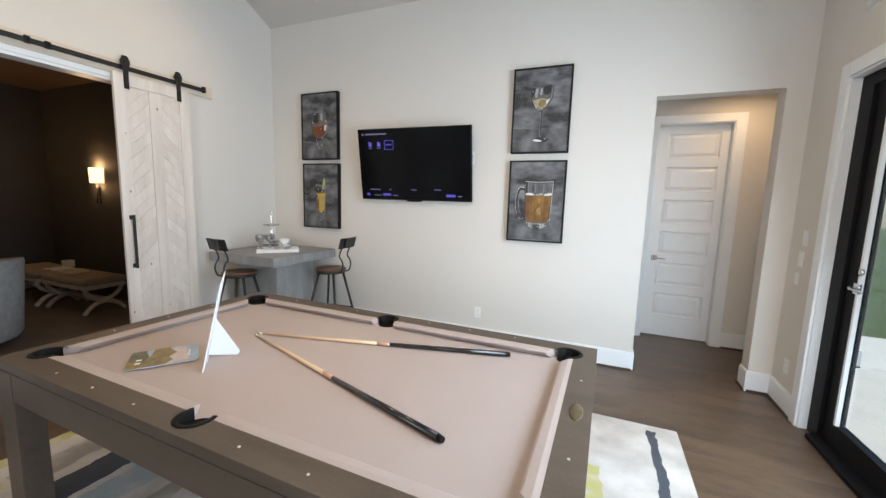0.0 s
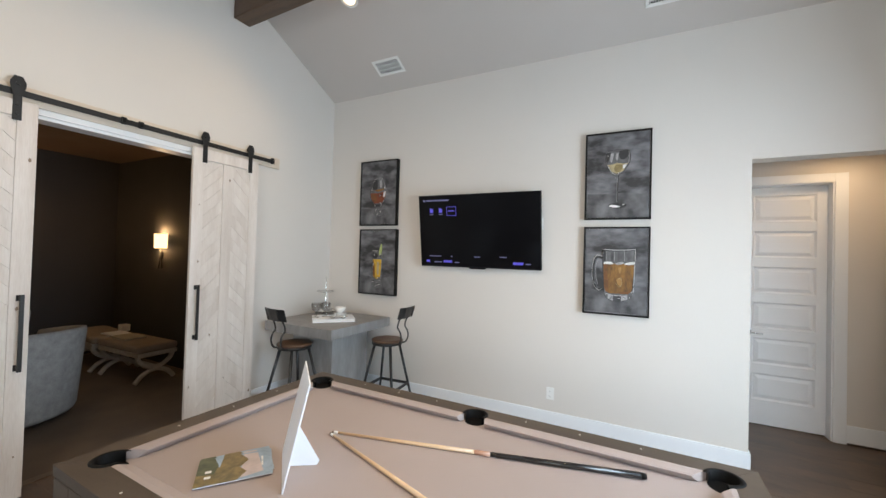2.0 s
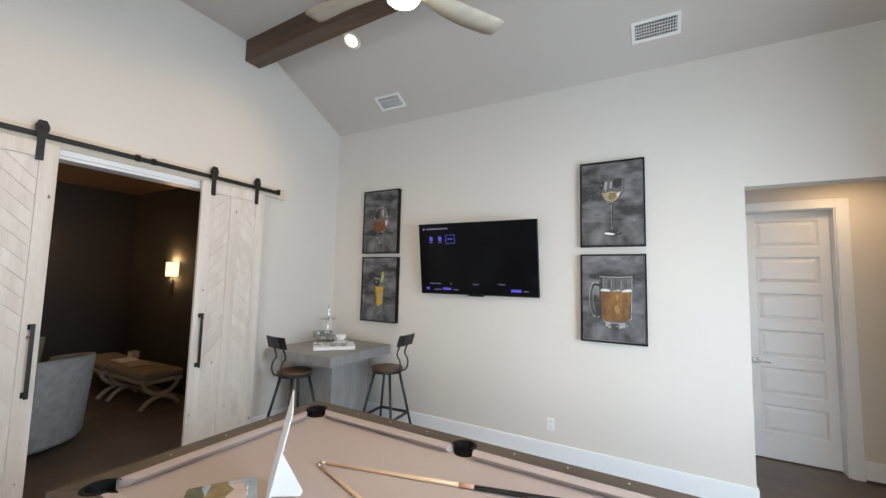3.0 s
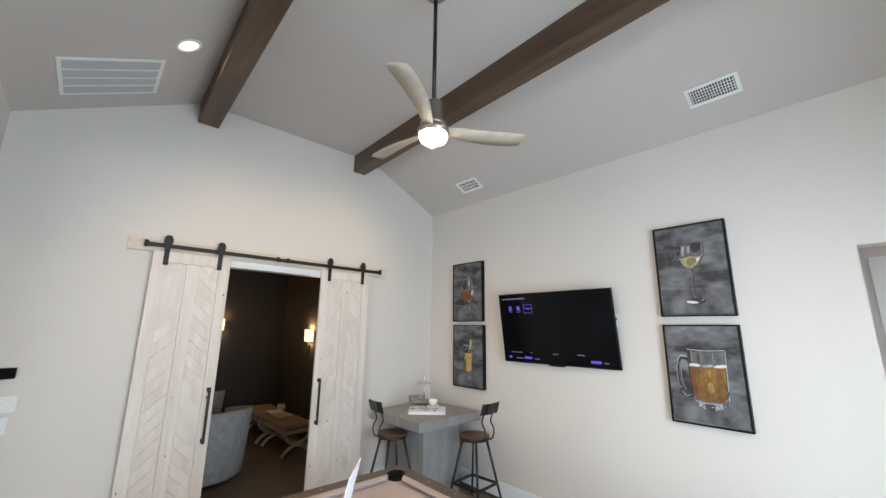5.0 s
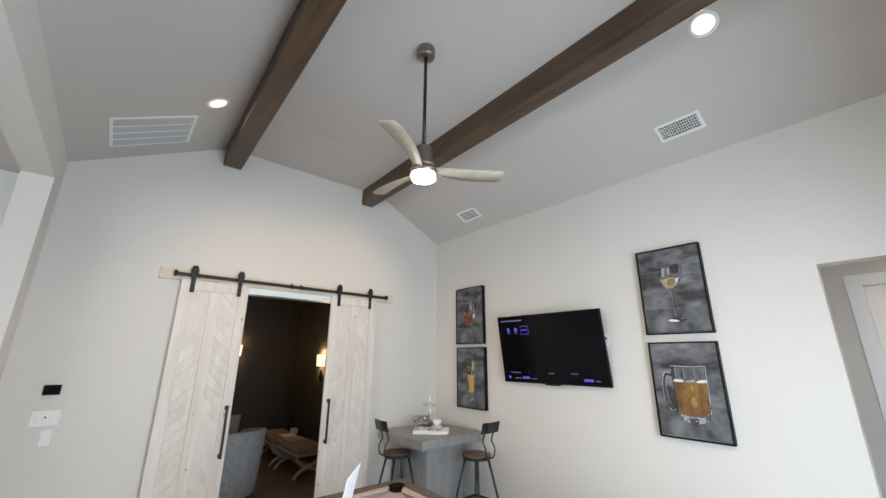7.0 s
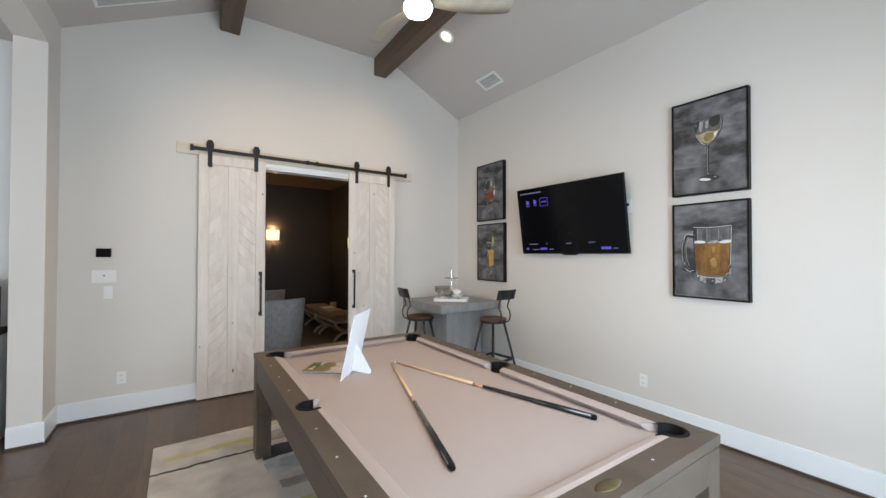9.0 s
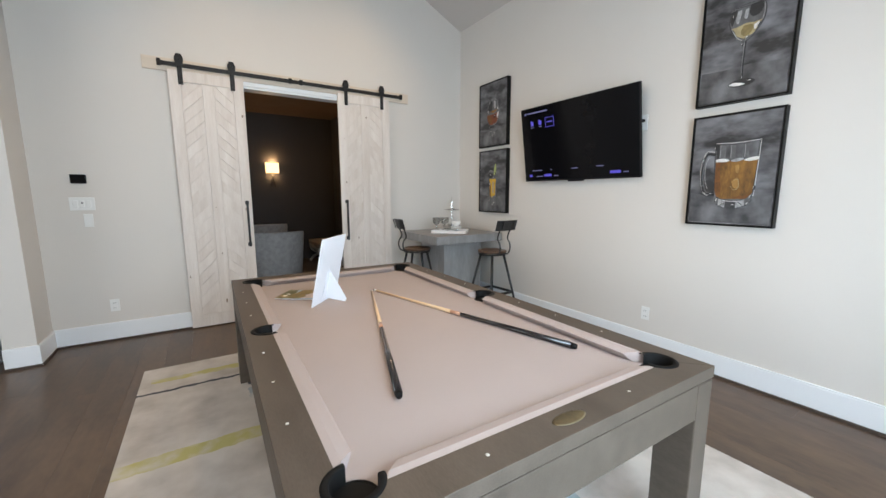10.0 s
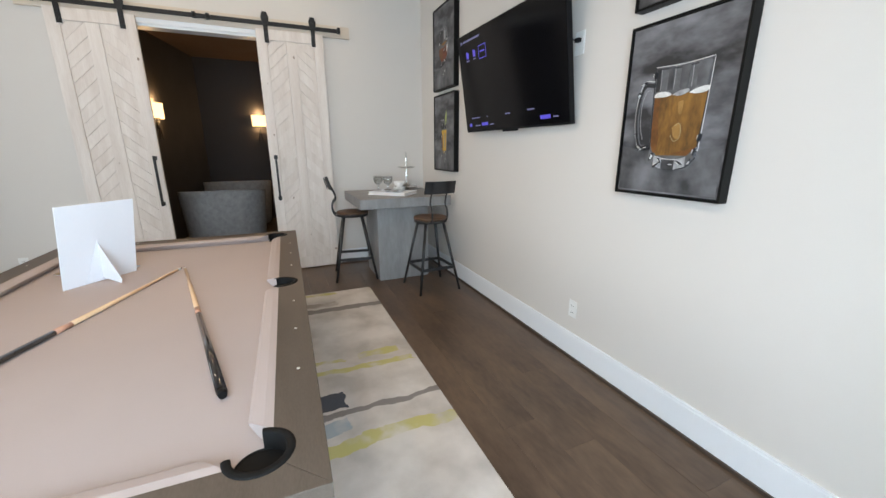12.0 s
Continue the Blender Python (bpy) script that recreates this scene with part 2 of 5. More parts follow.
SLOT = material("dark_slot", (0.02, 0.02, 0.02), 0.8, bump=0)
NICKEL = material("brushed_nickel", (0.30, 0.265, 0.24), 0.32, metal=1.0, spread=0.08, fine=200, stretch=(1, 1, 12), bump=0.02)
BRONZE = material("bronze_rod", (0.030, 0.022, 0.018), 0.4, metal=0.6)
BLADE = material("weathered_ash_blade", (0.40, 0.355, 0.28), 0.5, spread=0.18, scale=3, fine=35, stretch=(1, 6, 6), bump=0.08)
PANE = glass_material("window_glass", (0.93, 0.97, 0.96))
DARKWALL = material("charcoal_wall", (0.051, 0.049, 0.053), 0.8, spread=0.06, fine=160, bump=0.06)
DARKCEIL = material("brown_theatre_ceiling", (0.11, 0.068, 0.045), 0.85, spread=0.05)
CARPET = material("brown_carpet", (0.15, 0.118, 0.095), 0.95, spread=0.2, fine=300, bump=0.4)
FABRIC = material("mottled_grey_fabric", (0.36, 0.36, 0.36), 0.9, spread=0.22, scale=16, fine=90, bump=0.15)
FABRIC2 = material("cream_cushion_fabric", (0.31, 0.255, 0.205), 0.9, spread=0.1, scale=9, fine=200, bump=0.15)
WASHED = material("white_washed_wood", (0.46, 0.42, 0.37), 0.6, spread=0.15, fine=40, stretch=(1, 5, 5))
SHADE = glow("sconce_shade", (1.0, 0.70, 0.36), 2.2)
BULB = glow("lamp_lens", (1.0, 0.88, 0.70), 14.0)
CANLENS = glow("recessed_lens", (1.0, 0.80, 0.56), 1.9)
NICHE = material("walnut_panel", (0.15, 0.075, 0.04), 0.5, spread=0.3, stretch=(1, 1, 6))
PATIO = material("pale_patio_concrete", (0.62, 0.61, 0.59), 0.8, spread=0.1, fine=50)
LAWN = material("lawn", (0.06, 0.10, 0.03), 0.9, spread=0.4, scale=6)
GREYBLOCK = material("grey_block", (0.13, 0.135, 0.14), 0.7, spread=0.2)
LEAF = material("hedge_leaf", (0.07, 0.12, 0.045), 0.7, spread=0.5, scale=8)

# ---- structure ----
XW, XE, YN, YS = -3.735, 1.80, 4.40, -0.132
OPEN_L, OPEN_R, OPEN_H = 1.46, 2.70, 2.555
wall_west = prism([(YS - 0.20, 0), (OPEN_L, 0), (OPEN_L, OPEN_H), (OPEN_R, OPEN_H), (OPEN_R, 0), (YN + 0.16, 0), (YN + 0.16, 4.34), (YS - 0.20, 4.34)], "x", XW - 0.14, XW)
structure("wall_west", wall_west, WALL, "light greige painted gable wall with a wide doorway", "wall")
HALL_L, HALL_R, HALL_H = 0.738, 1.636, 2.522
wall_north = prism([(XW, 0), (HALL_L, 0), (HALL_L, HALL_H), (HALL_R, HALL_H), (HALL_R, 0), (XE, 0), (XE, 4.34), (XW, 4.34)], "y", YN, YN + 0.16)
structure("wall_north", wall_north, WALL, "light greige painted wall with a hall opening", "wall")
DOOR_S, DOOR_N, DOOR_H = 0.90, 3.89, 2.44
wall_east = prism([(-4.3, 0), (DOOR_S, 0), (DOOR_S, DOOR_H), (DOOR_N, DOOR_H), (DOOR_N, 0), (YN + 0.16, 0), (YN + 0.16, 4.34), (-4.3, 4.34)], "x", XE, XE + 0.16)
east = structure("wall_east", wall_east, WALL, "light greige painted wall with patio doors and a transom window", "wall")
cut(east, [box((XE - 0.1, 0.95, 2.82), (XE + 0.3, 3.855, 3.42))])
header = box((XW, YS - 0.20, 3.285), (XE, YS, 4.34))
structure("header_south", header, WALL, "light greige painted header over a wide opening", "wall")
structure("wall_stub_south", box((XW, YS - 0.20, 0), (-3.345, YS, 3.285)), WALL, "light greige painted wall end beside the wide opening", "wall")
low = [(YS, 3.60), (1.15, 4.24), (3.257, 4.24), (YN, 3.68)]
structure("ceiling", prism(low + [(YN, 4.4), (YS, 4.4)], "x", XW, XE), CEIL, "vaulted ceiling, greyed for its shade, with two slopes and a flat middle", "ceiling")

# living room beyond the wide opening
lv = box((XW - 0.3, -4.3, 0), (XW - 0.14, YS - 0.20, 3.9))
structure("wall_living_west", lv, TRIM, "white painted living room wall", "wall")
structure("wall_living_south", box((XW - 0.14, -4.45, 0), (XE, -4.3, 3.9)), WALL, "light greige living room wall", "wall")
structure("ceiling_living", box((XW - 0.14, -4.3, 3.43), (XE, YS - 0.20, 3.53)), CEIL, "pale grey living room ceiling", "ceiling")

# hall behind the north wall
structure("wall_hall_north", prism([(0.0, 0), (0.90, 0), (0.90, 2.49), (1.617, 2.49), (1.617, 0), (2.0, 0), (2.0, 2.85), (0.0, 2.85)], "y", 5.53, 5.69), WALL, "light greige hall wall with a panelled door", "wall")
structure("wall_hall_east", box((2.0, YN + 0.16, -0.06), (2.1, 5.69, 2.85)), WALL, "light greige hall end wall", "wall")
structure("wall_hall_west", box((-0.1, YN + 0.16, 0), (0.0, 5.69, 2.85)), WALL, "light greige hall end wall", "wall")
structure("wall_hall_back", box((0.85, 5.75, 0), (1.68, 5.80, 2.7)), WALL, "plain wall behind the hall door", "wall")
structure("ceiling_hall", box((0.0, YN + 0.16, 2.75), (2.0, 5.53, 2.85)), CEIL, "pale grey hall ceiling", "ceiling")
lamp("hall_lamp", "AREA", 4, (1.0, 0.68, 0.38), look((1.62, 5.12, 2.74), (1.62, 5.12, 0)), 0.16)

# theatre room behind the barn doors
TX, TN = -7.65, 3.66
TH = 3.03
structure("wall_theatre_west", box((TX - 0.1, 1.2, 0), (TX, TN + 0.1, TH)), DARKWALL, "charcoal painted theatre wall", "wall")
structure("wall_theatre_north", box((TX, TN, 0), (XW - 0.14, TN + 0.1, TH)), DARKWALL, "charcoal painted theatre wall", "wall")
structure("wall_theatre_south", prism([(TX, 1.42), (XW - 0.14, 0.68), (XW - 0.14, 0.56), (TX, 1.30)], "z", 0, TH), DARKWALL, "charcoal painted slanting theatre wall", "wall")
structure("ceiling_theatre", prism([(TX - 0.1, 1.2), (XW - 0.14, 0.5), (XW - 0.14, TN + 0.1), (TX - 0.1, TN + 0.1)], "z", TH, TH + 0.1), DARKCEIL, "dim brown theatre ceiling", "ceiling")
structure("floor_theatre", prism([(TX - 0.1, 1.2), (XW - 0.14, 0.5), (XW - 0.14, TN + 0.1), (TX - 0.1, TN + 0.1)], "z", -0.08, 0.0), CARPET, "brown carpeted theatre floor", "floor")

# ground outside
structure("ground", box((-60, -60, -0.40), (60, 60, -0.16)), LAWN, "mown green lawn", "ground")
structure("patio", box((XE + 0.16, -3, -0.16), (7.5, 7.0, -0.03)), PATIO, "pale concrete patio slab", "pavement")

# baseboards with a dark shoe moulding
def baseboard(name, pts, mat_label="tall white painted baseboard"):
    """Runs along a line of wall corners, proud of the wall to the line's right side."""
    bm, sh = bmesh.new(), bmesh.new()
    for (x0, y0), (x1, y1) in zip(pts, pts[1:]):
        d = Vector((x1 - x0, y1 - y0, 0))
        n = Vector((d.y, -d.x, 0)).normalized()
        for w, z0, z1, b in ((0.016, 0.0, 0.165, bm), (0.013, 0.165, 0.178, bm), (0.027, 0.0, 0.018, sh)):
            a = Vector((x0, y0, 0)) + (n * 0.0162 if b is sh else n * 0)
            c = Vector((x1, y1, 0)) + (n * 0.0162 if b is sh else n * 0)
            ww = w - 0.0162 if b is sh else w
            own = bmesh.new()
            q = [a, c, c + n * ww, a + n * ww]
            bot = [own.verts.new((p.x, p.y, z0)) for p in q]
            top = [own.verts.new((p.x, p.y, z1)) for p in q]
            own.faces.new(bot)
            own.faces.new(top)
            for i in range(4):
                own.faces.new((bot[i], bot[(i + 1) % 4], top[(i + 1) % 4], top[i]))
            bmesh.ops.recalc_face_normals(own, faces=own.faces)
            merge(own, b)
    ob = structure(name, bm, TRIM, mat_label, "baseboard")
    part("shoe_moulding", sh, SHOE, ob, "dark wooden shoe moulding")
    return ob


baseboard("baseboard_north", [(XW, YN), (HALL_L, YN)])
baseboard("baseboard_north_jamb", [(HALL_L, YN), (HALL_L, YN + 0.16)])
baseboard("baseboard_north_stub", [(HALL_R, YN), (XE, YN)])
baseboard("baseboard_stub_jamb", [(HALL_R, YN + 0.16), (HALL_R, YN - 0.016)])
baseboard("baseboard_east", [(XE, YN), (XE, DOOR_N + 0.09)])
baseboard("baseboard_west_1", [(XW, YS), (XW, OPEN_L - 0.02)])
baseboard("baseboard_west_2", [(XW, OPEN_R + 0.02), (XW, YN)])
baseboard("baseboard_stub", [(-3.345, YS), (XW, YS)])
baseboard("baseboard_stub_end", [(-3.345, YS - 0.20), (-3.345, YS + 0.016)])
baseboard("baseboard_hall_1", [(0.0, 5.53), (0.805, 5.53)])
baseboard("baseboard_hall_2", [(1.715, 5.53), (2.9, 5.53)])

# doorway lining of the theatre
lin = box((XW - 0.14, OPEN_L, OPEN_H - 0.025), (XW + 0.004, OPEN_R, OPEN_H - 0.001))
box((XW - 0.14, OPEN_L, 0), (XW + 0.004, OPEN_L + 0.02, OPEN_H - 0.026), 0, lin)
box((XW - 0.14, OPEN_R - 0.02, 0), (XW + 0.004, OPEN_R, OPEN_H - 0.026), 0, lin)
box((XW, OPEN_L, OPEN_H), (XW + 0.014, OPEN_R, 2.599), 0, lin)
structure("trim_theatre_doorway", lin, TRIM, "white painted doorway lining", "trim")

# hall door with six panels
DX0, DX1, DZ1 = 0.912, 1.606, 2.480
PX0, PX1, PZ0, PZ1, RAIL = 1.024, 1.526, 0.262, 2.396, 0.098
door = structure("door_1", box((DX0, 5.662, 0.01), (DX1, 5.676, DZ1)), DOORPAINT, "closed white six-panel hall door", "door")
ph = (PZ1 - PZ0 - 5 * RAIL) / 6
fr = box((DX0, 5.634, 0.01), (PX0, 5.662, DZ1), 0.002)
box((PX1, 5.634, 0.01), (DX1, 5.662, DZ1), 0.002, fr)
box((PX0, 5.634, 0.01), (PX1, 5.662, PZ0), 0, fr)
for i in range(6):
    z1 = PZ0 + i * (ph + RAIL) + ph
    box((PX0, 5.634, z1), (PX1, 5.662, z1 + RAIL if i < 5 else DZ1), 0, fr)
part("door_frame", fr, DOORPAINT, door)


def raised_panel(x0, x1, z0, z1, y_edge, y_face):
    """A panel with a sunken edge, a wide bevel and a raised middle field."""
    bm = bmesh.new()
    rings = []
    for inset, y in ((0.0, y_edge - 0.006), (0.014, y_edge + 0.012), (0.022, y_edge + 0.012), (0.052, y_face)):
        rings.append([bm.verts.new(v) for v in ((x0 + inset, y, z0 + inset), (x1 - inset, y, z0 + inset), (x1 - inset, y, z1 - inset), (x0 + inset, y, z1 - inset))])
    for p, q in zip(rings, rings[1:]):
        for k in range(4):
            bm.faces.new((p[k], p[(k + 1) % 4], q[(k + 1) % 4], q[k]))
    bm.faces.new(rings[-1])
    bmesh.ops.recalc_face_normals(bm, faces=bm.faces)
    return bm


for i in range(6):
    z0 = PZ0 + i * (ph + RAIL)
    part("panel", raised_panel(PX0, PX1, z0, z0 + ph, 5.642, 5.640), DOORPAINT, door)
h = rod((0.985, 5.634, 0.96), (0.985, 5.58, 0.96), 0.011)
rod((0.985, 5.585, 0.96), (1.10, 5.583, 0.955), 0.009, 0.007, bm=h)
box((0.955, 5.626, 0.93), (1.015, 5.634, 0.99), 0.004, h)
part("door_handle", h, CHROME, door, "chrome lever handle")
cas = box((0.805, 5.512, 0), (0.90, 5.53, 2.578), 0.003)
box((1.617, 5.512, 0), (1.713, 5.53, 2.578), 0.003, cas)
box((0.90, 5.512, 2.49), (1.617, 5.53, 2.578), 0.003, cas)
box((0.90, 5.53, 0), (0.911, 5.69, 2.49), 0, cas)
box((1.607, 5.53, 0), (1.617, 5.69, 2.49), 0, cas)
box((0.911, 5.53, 2.481), (1.607, 5.69, 2.49), 0, cas)
structure("trim_hall_door", cas, TRIM, "white painted door casing", "trim")

# patio doors in the east wall
cas = box((XE - 0.02, DOOR_N, 0), (XE, DOOR_N + 0.09, DOOR_H + 0.09), 0.003)
box((XE - 0.02, DOOR_S, DOOR_H), (XE, DOOR_N, DOOR_H + 0.09), 0.003, cas)
box((XE - 0.02, DOOR_S - 0.09, 0), (XE, DOOR_S, DOOR_H + 0.09), 0.003, cas)
box((XE - 0.004, DOOR_N - 0.014, 0), (XE + 0.05, DOOR_N, DOOR_H), 0, cas)
box((XE - 0.004, DOOR_S, DOOR_H - 0.014), (XE + 0.05, DOOR_N - 0.014, DOOR_H), 0, cas)
structure("trim_patio_door", cas, TRIM, "white painted casing round the patio doors", "trim")
pd = structure("door_2", box((XE + 0.05, DOOR_N - 0.14, 0), (XE + 0.15, DOOR_N - 0.001, DOOR_H - 0.001), 0.003), BLACKPLASTIC, "black-framed glass patio doors, closed", "patio door")
part("head", box((XE + 0.05, DOOR_S, DOOR_H - 0.09), (XE + 0.15, DOOR_N - 0.14, DOOR_H - 0.001)), BLACKPLASTIC, pd)
part("sill", box((XE - 0.01, DOOR_S, 0.0), (XE + 0.17, DOOR_N - 0.14, 0.035), 0.004), BLACKPLASTIC, pd)
y1 = DOOR_N - 0.144
for k in range(3):
    y0 = y1 - 0.942
    leaf = bmesh.new()
    box((XE + 0.07, y1 - 0.13, 0.037), (XE + 0.125, y1, DOOR_H - 0.095), 0.003, leaf)
    box((XE + 0.07, y0, 0.037), (XE + 0.125, y0 + 0.13, DOOR_H - 0.095), 0.003, leaf)
    box((XE + 0.07, y0 + 0.13, 0.037), (XE + 0.125, y1 - 0.13, 0.19), 0.003, leaf)
    box((XE + 0.07, y0 + 0.13, DOOR_H - 0.22), (XE + 0.125, y1 - 0.13, DOOR_H - 0.095), 0.003, leaf)
    lf = part("door_leaf", leaf, BLACKPLASTIC, pd, "black stile and rail door leaf")
    bead = box((XE + 0.062, y1 - 0.150, 0.19), (XE + 0.085, y1 - 0.13, DOOR_H - 0.22))
    box((XE + 0.062, y0 + 0.13, 0.19), (XE + 0.085, y0 + 0.142, DOOR_H - 0.22), 0, bead)
    part("glazing_bead", bead, TRIM, lf, "pale glazing bead")
    pane = part("pane", box((XE + 0.094, y0 + 0.13, 0.19), (XE + 0.10, y1 - 0.13, DOOR_H - 0.22)), PANE, lf)
    pane.visible_shadow = False
    if k == 0:
        h = box((XE + 0.052, y1 - 0.168, 1.06), (XE + 0.07, y1 - 0.113, 1.13), 0.006)
        rod((XE + 0.06, y1 - 0.14, 1.095), (XE + 0.02, y1 - 0.14, 1.095), 0.010, bm=h)
        rod((XE + 0.024, y1 - 0.14, 1.095), (XE + 0.024, y1 - 0.26, 1.09), 0.009, 0.007, bm=h)
        part("lever_handle", h, CHROME, lf, "chrome lever handle")
        part("lock", lathe([(0, 0), (0.026, 0), (0.026, 0.014), (0, 0.016)], (0, 0, 0), 20), CHROME, lf, "chrome thumb lock").matrix_basis = pose(XE + 0.072, y1 - 0.14, 1.20, 0, -90, 0)
    y1 = y0 - 0.004
wf = box((XE + 0.06, 0.95, 2.82), (XE + 0.11, 3.855, 2.86))
box((XE + 0.06, 0.95, 3.38), (XE + 0.11, 3.855, 3.42), 0, wf)
box((XE + 0.06, 3.815, 2.86), (XE + 0.11, 3.855, 3.38), 0, wf)
box((XE + 0.06, 0.95, 2.86), (XE + 0.11, 0.99, 3.38), 0, wf)
win = structure("window_1", wf, BLACKPLASTIC, "transom window with a black frame over the patio doors", "window")
p = part("pane", box((XE + 0.08, 0.99, 2.86), (XE + 0.086, 3.815, 3.38)), PANE, win)
p.visible_shadow = False

# ceiling beams
SKEW = 0.026  # the beams run slightly askew to the long wall
for y0, y1 in ((1.115, 1.308), (2.945, 3.122)):
    run = (XE - XW) * SKEW
    bm = prism([(XW, y0), (XE, y0 - run), (XE, y1 - run), (XW, y1)], "z", 4.005, 4.245)
    bmesh.ops.subdivide_edges(bm, edges=[e for e in bm.edges if e.calc_length() > 2], cuts=18)
    bevel(bm, 0.009)
    lone("ceiling_beam", bm, BEAM, (XW, (y0 + y1) / 2, 4.005), "dark-stained rough wooden beam under the ceiling", "ceiling beam", "ceiling beams")

# ---- pool table ----
TZ = 0.775
CX, CY, HX, HY, W = -0.902, 1.968, 1.290, 0.738, 0.112
X0, X1, Y0, Y1 = CX - HX, CX + HX, CY - HY, CY + HY
pt = thing("pool_table", (CX, CY, 0.012), "grey-brown wooden pool table with taupe cloth, standing on the rug", "pool table")
pockets = [(CX - 1.150, CY - 0.600, 45), (CX - 1.150, CY + 0.600, -45), (CX + 1.150, CY + 0.600, -135), (CX + 1.150, CY - 0.600, 135), (CX, CY - 0.640, 90), (CX, CY + 0.640, -90)]
rails = [("rail", [(X0, Y0), (X1, Y0), (X1 - W, Y0 + W), (X0 + W, Y0 + W)]), ("rail", [(X0, Y1), (X0 + W, Y1 - W), (X1 - W, Y1 - W), (X1, Y1)]),
         ("rail", [(X0, Y0), (X0 + W, Y0 + W), (X0 + W, Y1 - W), (X0, Y1)]), ("rail", [(X1, Y0), (X1, Y1), (X1 - W, Y1 - W), (X1 - W, Y0 + W)])]
for k, (name, pts) in enumerate(rails):
    c = Vector((sum(p[0] for p in pts) / 4, sum(p[1] for p in pts) / 4))
    ob = part(name, prism(pts, "z", TZ - 0.044, TZ, 0.0018), RAILWOOD, pt)
    cut(ob, [lathe([(0, -0.2), (0.062, -0.2), (0.062, 0.2), (0, 0.2)], (x, y, TZ), 28) for x, y, a in pockets if (abs(x - c.x) < 1.3 and abs(y - c.y) < 0.15) or (abs(x - c.x) < 0.15 and abs(y - c.y) < 0.8)])
# apron boards, with a shadow gap under the rails
AZ0, AZ1 = 0.586, TZ - 0.052
for lo, hi in (((X0 + 0.02, Y0 + 0.004, AZ0), (X1 - 0.02, Y0 + 0.05, AZ1)), ((X0 + 0.02, Y1 - 0.05, AZ0), (X1 - 0.02, Y1 - 0.004, AZ1)),
               ((X0 + 0.004, Y0 + 0.052, AZ0), (X0 + 0.05, Y1 - 0.052, AZ1)), ((X1 - 0.05, Y0 + 0.052, AZ0), (X1 - 0.004, Y1 - 0.052, AZ1))):
    part("apron", box(lo, hi, 0.003), RAILWOOD, pt)
# black sheet, no real table part: it paints the gap's shade
part("gap_shade_sheet", box((X0 + 0.03, Y0 + 0.03, TZ - 0.0525), (X1 - 0.03, Y1 - 0.03, TZ - 0.0435)), RUBBER_AND_SHADE, pt, "black sheet painting the shade in the gap under the rails")
part("underside", box((X0 + 0.06, Y0 + 0.06, 0.60), (X1 - 0.06, Y1 - 0.06, 0.69)), RAILWOOD, pt)
for sx in (0, 1):
    for sy in (0, 1):
        xa = X0 + 0.002 if sx == 0 else X1 - 0.147
        ya = Y0 + 0.002 if sy == 0 else Y1 - 0.107
        part("leg", box((xa, ya, 0.012), (xa + 0.145, ya + 0.105, AZ1 - 0.002), 0.004), RAILWOOD, pt)
bed = part("cloth_bed", box((X0 + 0.1, Y0 + 0.1, TZ - 0.085), (X1 - 0.1, Y1 - 0.1, TZ - 0.040)), CLOTH, pt, "taupe woollen cloth")
cut(bed, [lathe([(0, -0.2), (0.060, -0.2), (0.060, 0.2), (0, 0.2)], (x, y, TZ), 28) for x, y, a in pockets])


def cushion(a, b, inward, end_a, end_b):
    """A cloth-covered cushion between two pockets along a rail's inner edge, its ends cut back towards the pockets."""
    a, b, n = Vector((*a, 0)), Vector((*b, 0)), Vector((*inward, 0))
    d = (b - a).normalized()
    bm = bmesh.new()
    rows = []
    for off, z in ((0.0, TZ - 0.001), (0.022, TZ + 0.001), (0.051, TZ - 0.005), (0.059, TZ - 0.010), (0.057, TZ - 0.015), (0.034, TZ - 0.040), (0.0, TZ - 0.040)):
        p, q = a + n * off + d * (off * end_a), b + n * off - d * (off * end_b)
        rows.append((bm.verts.new((p.x, p.y, z)), bm.verts.new((q.x, q.y, z))))
    for (p, q), (r, s) in zip(rows, rows[1:] + rows[:1]):
        bm.faces.new((p, q, s, r))
    bm.faces.new([r[0] for r in rows])
    bm.faces.new([r[1] for r in rows])
    bmesh.ops.recalc_face_normals(bm, faces=bm.faces)
    part("cushion", bm, CLOTH, pt)


xa, xb, ya, yb, xm = X0 + W - 0.001, X1 - W + 0.001, Y0 + W - 0.001, Y1 - W + 0.001, CX
for y, n in ((ya, (0, 1)), (yb, (0, -1))):
    cushion((xa + 0.088, y), (xm - 0.062, y), n, 1.0, 0.35)
    cushion((xm + 0.062, y), (xb - 0.088, y), n, 0.35, 1.0)
cushion((xa, ya + 0.088), (xa, yb - 0.088), (1, 0), 1.0, 1.0)
cushion((xb, ya + 0.088), (xb, yb - 0.088), (-1, 0), 1.0, 1.0)
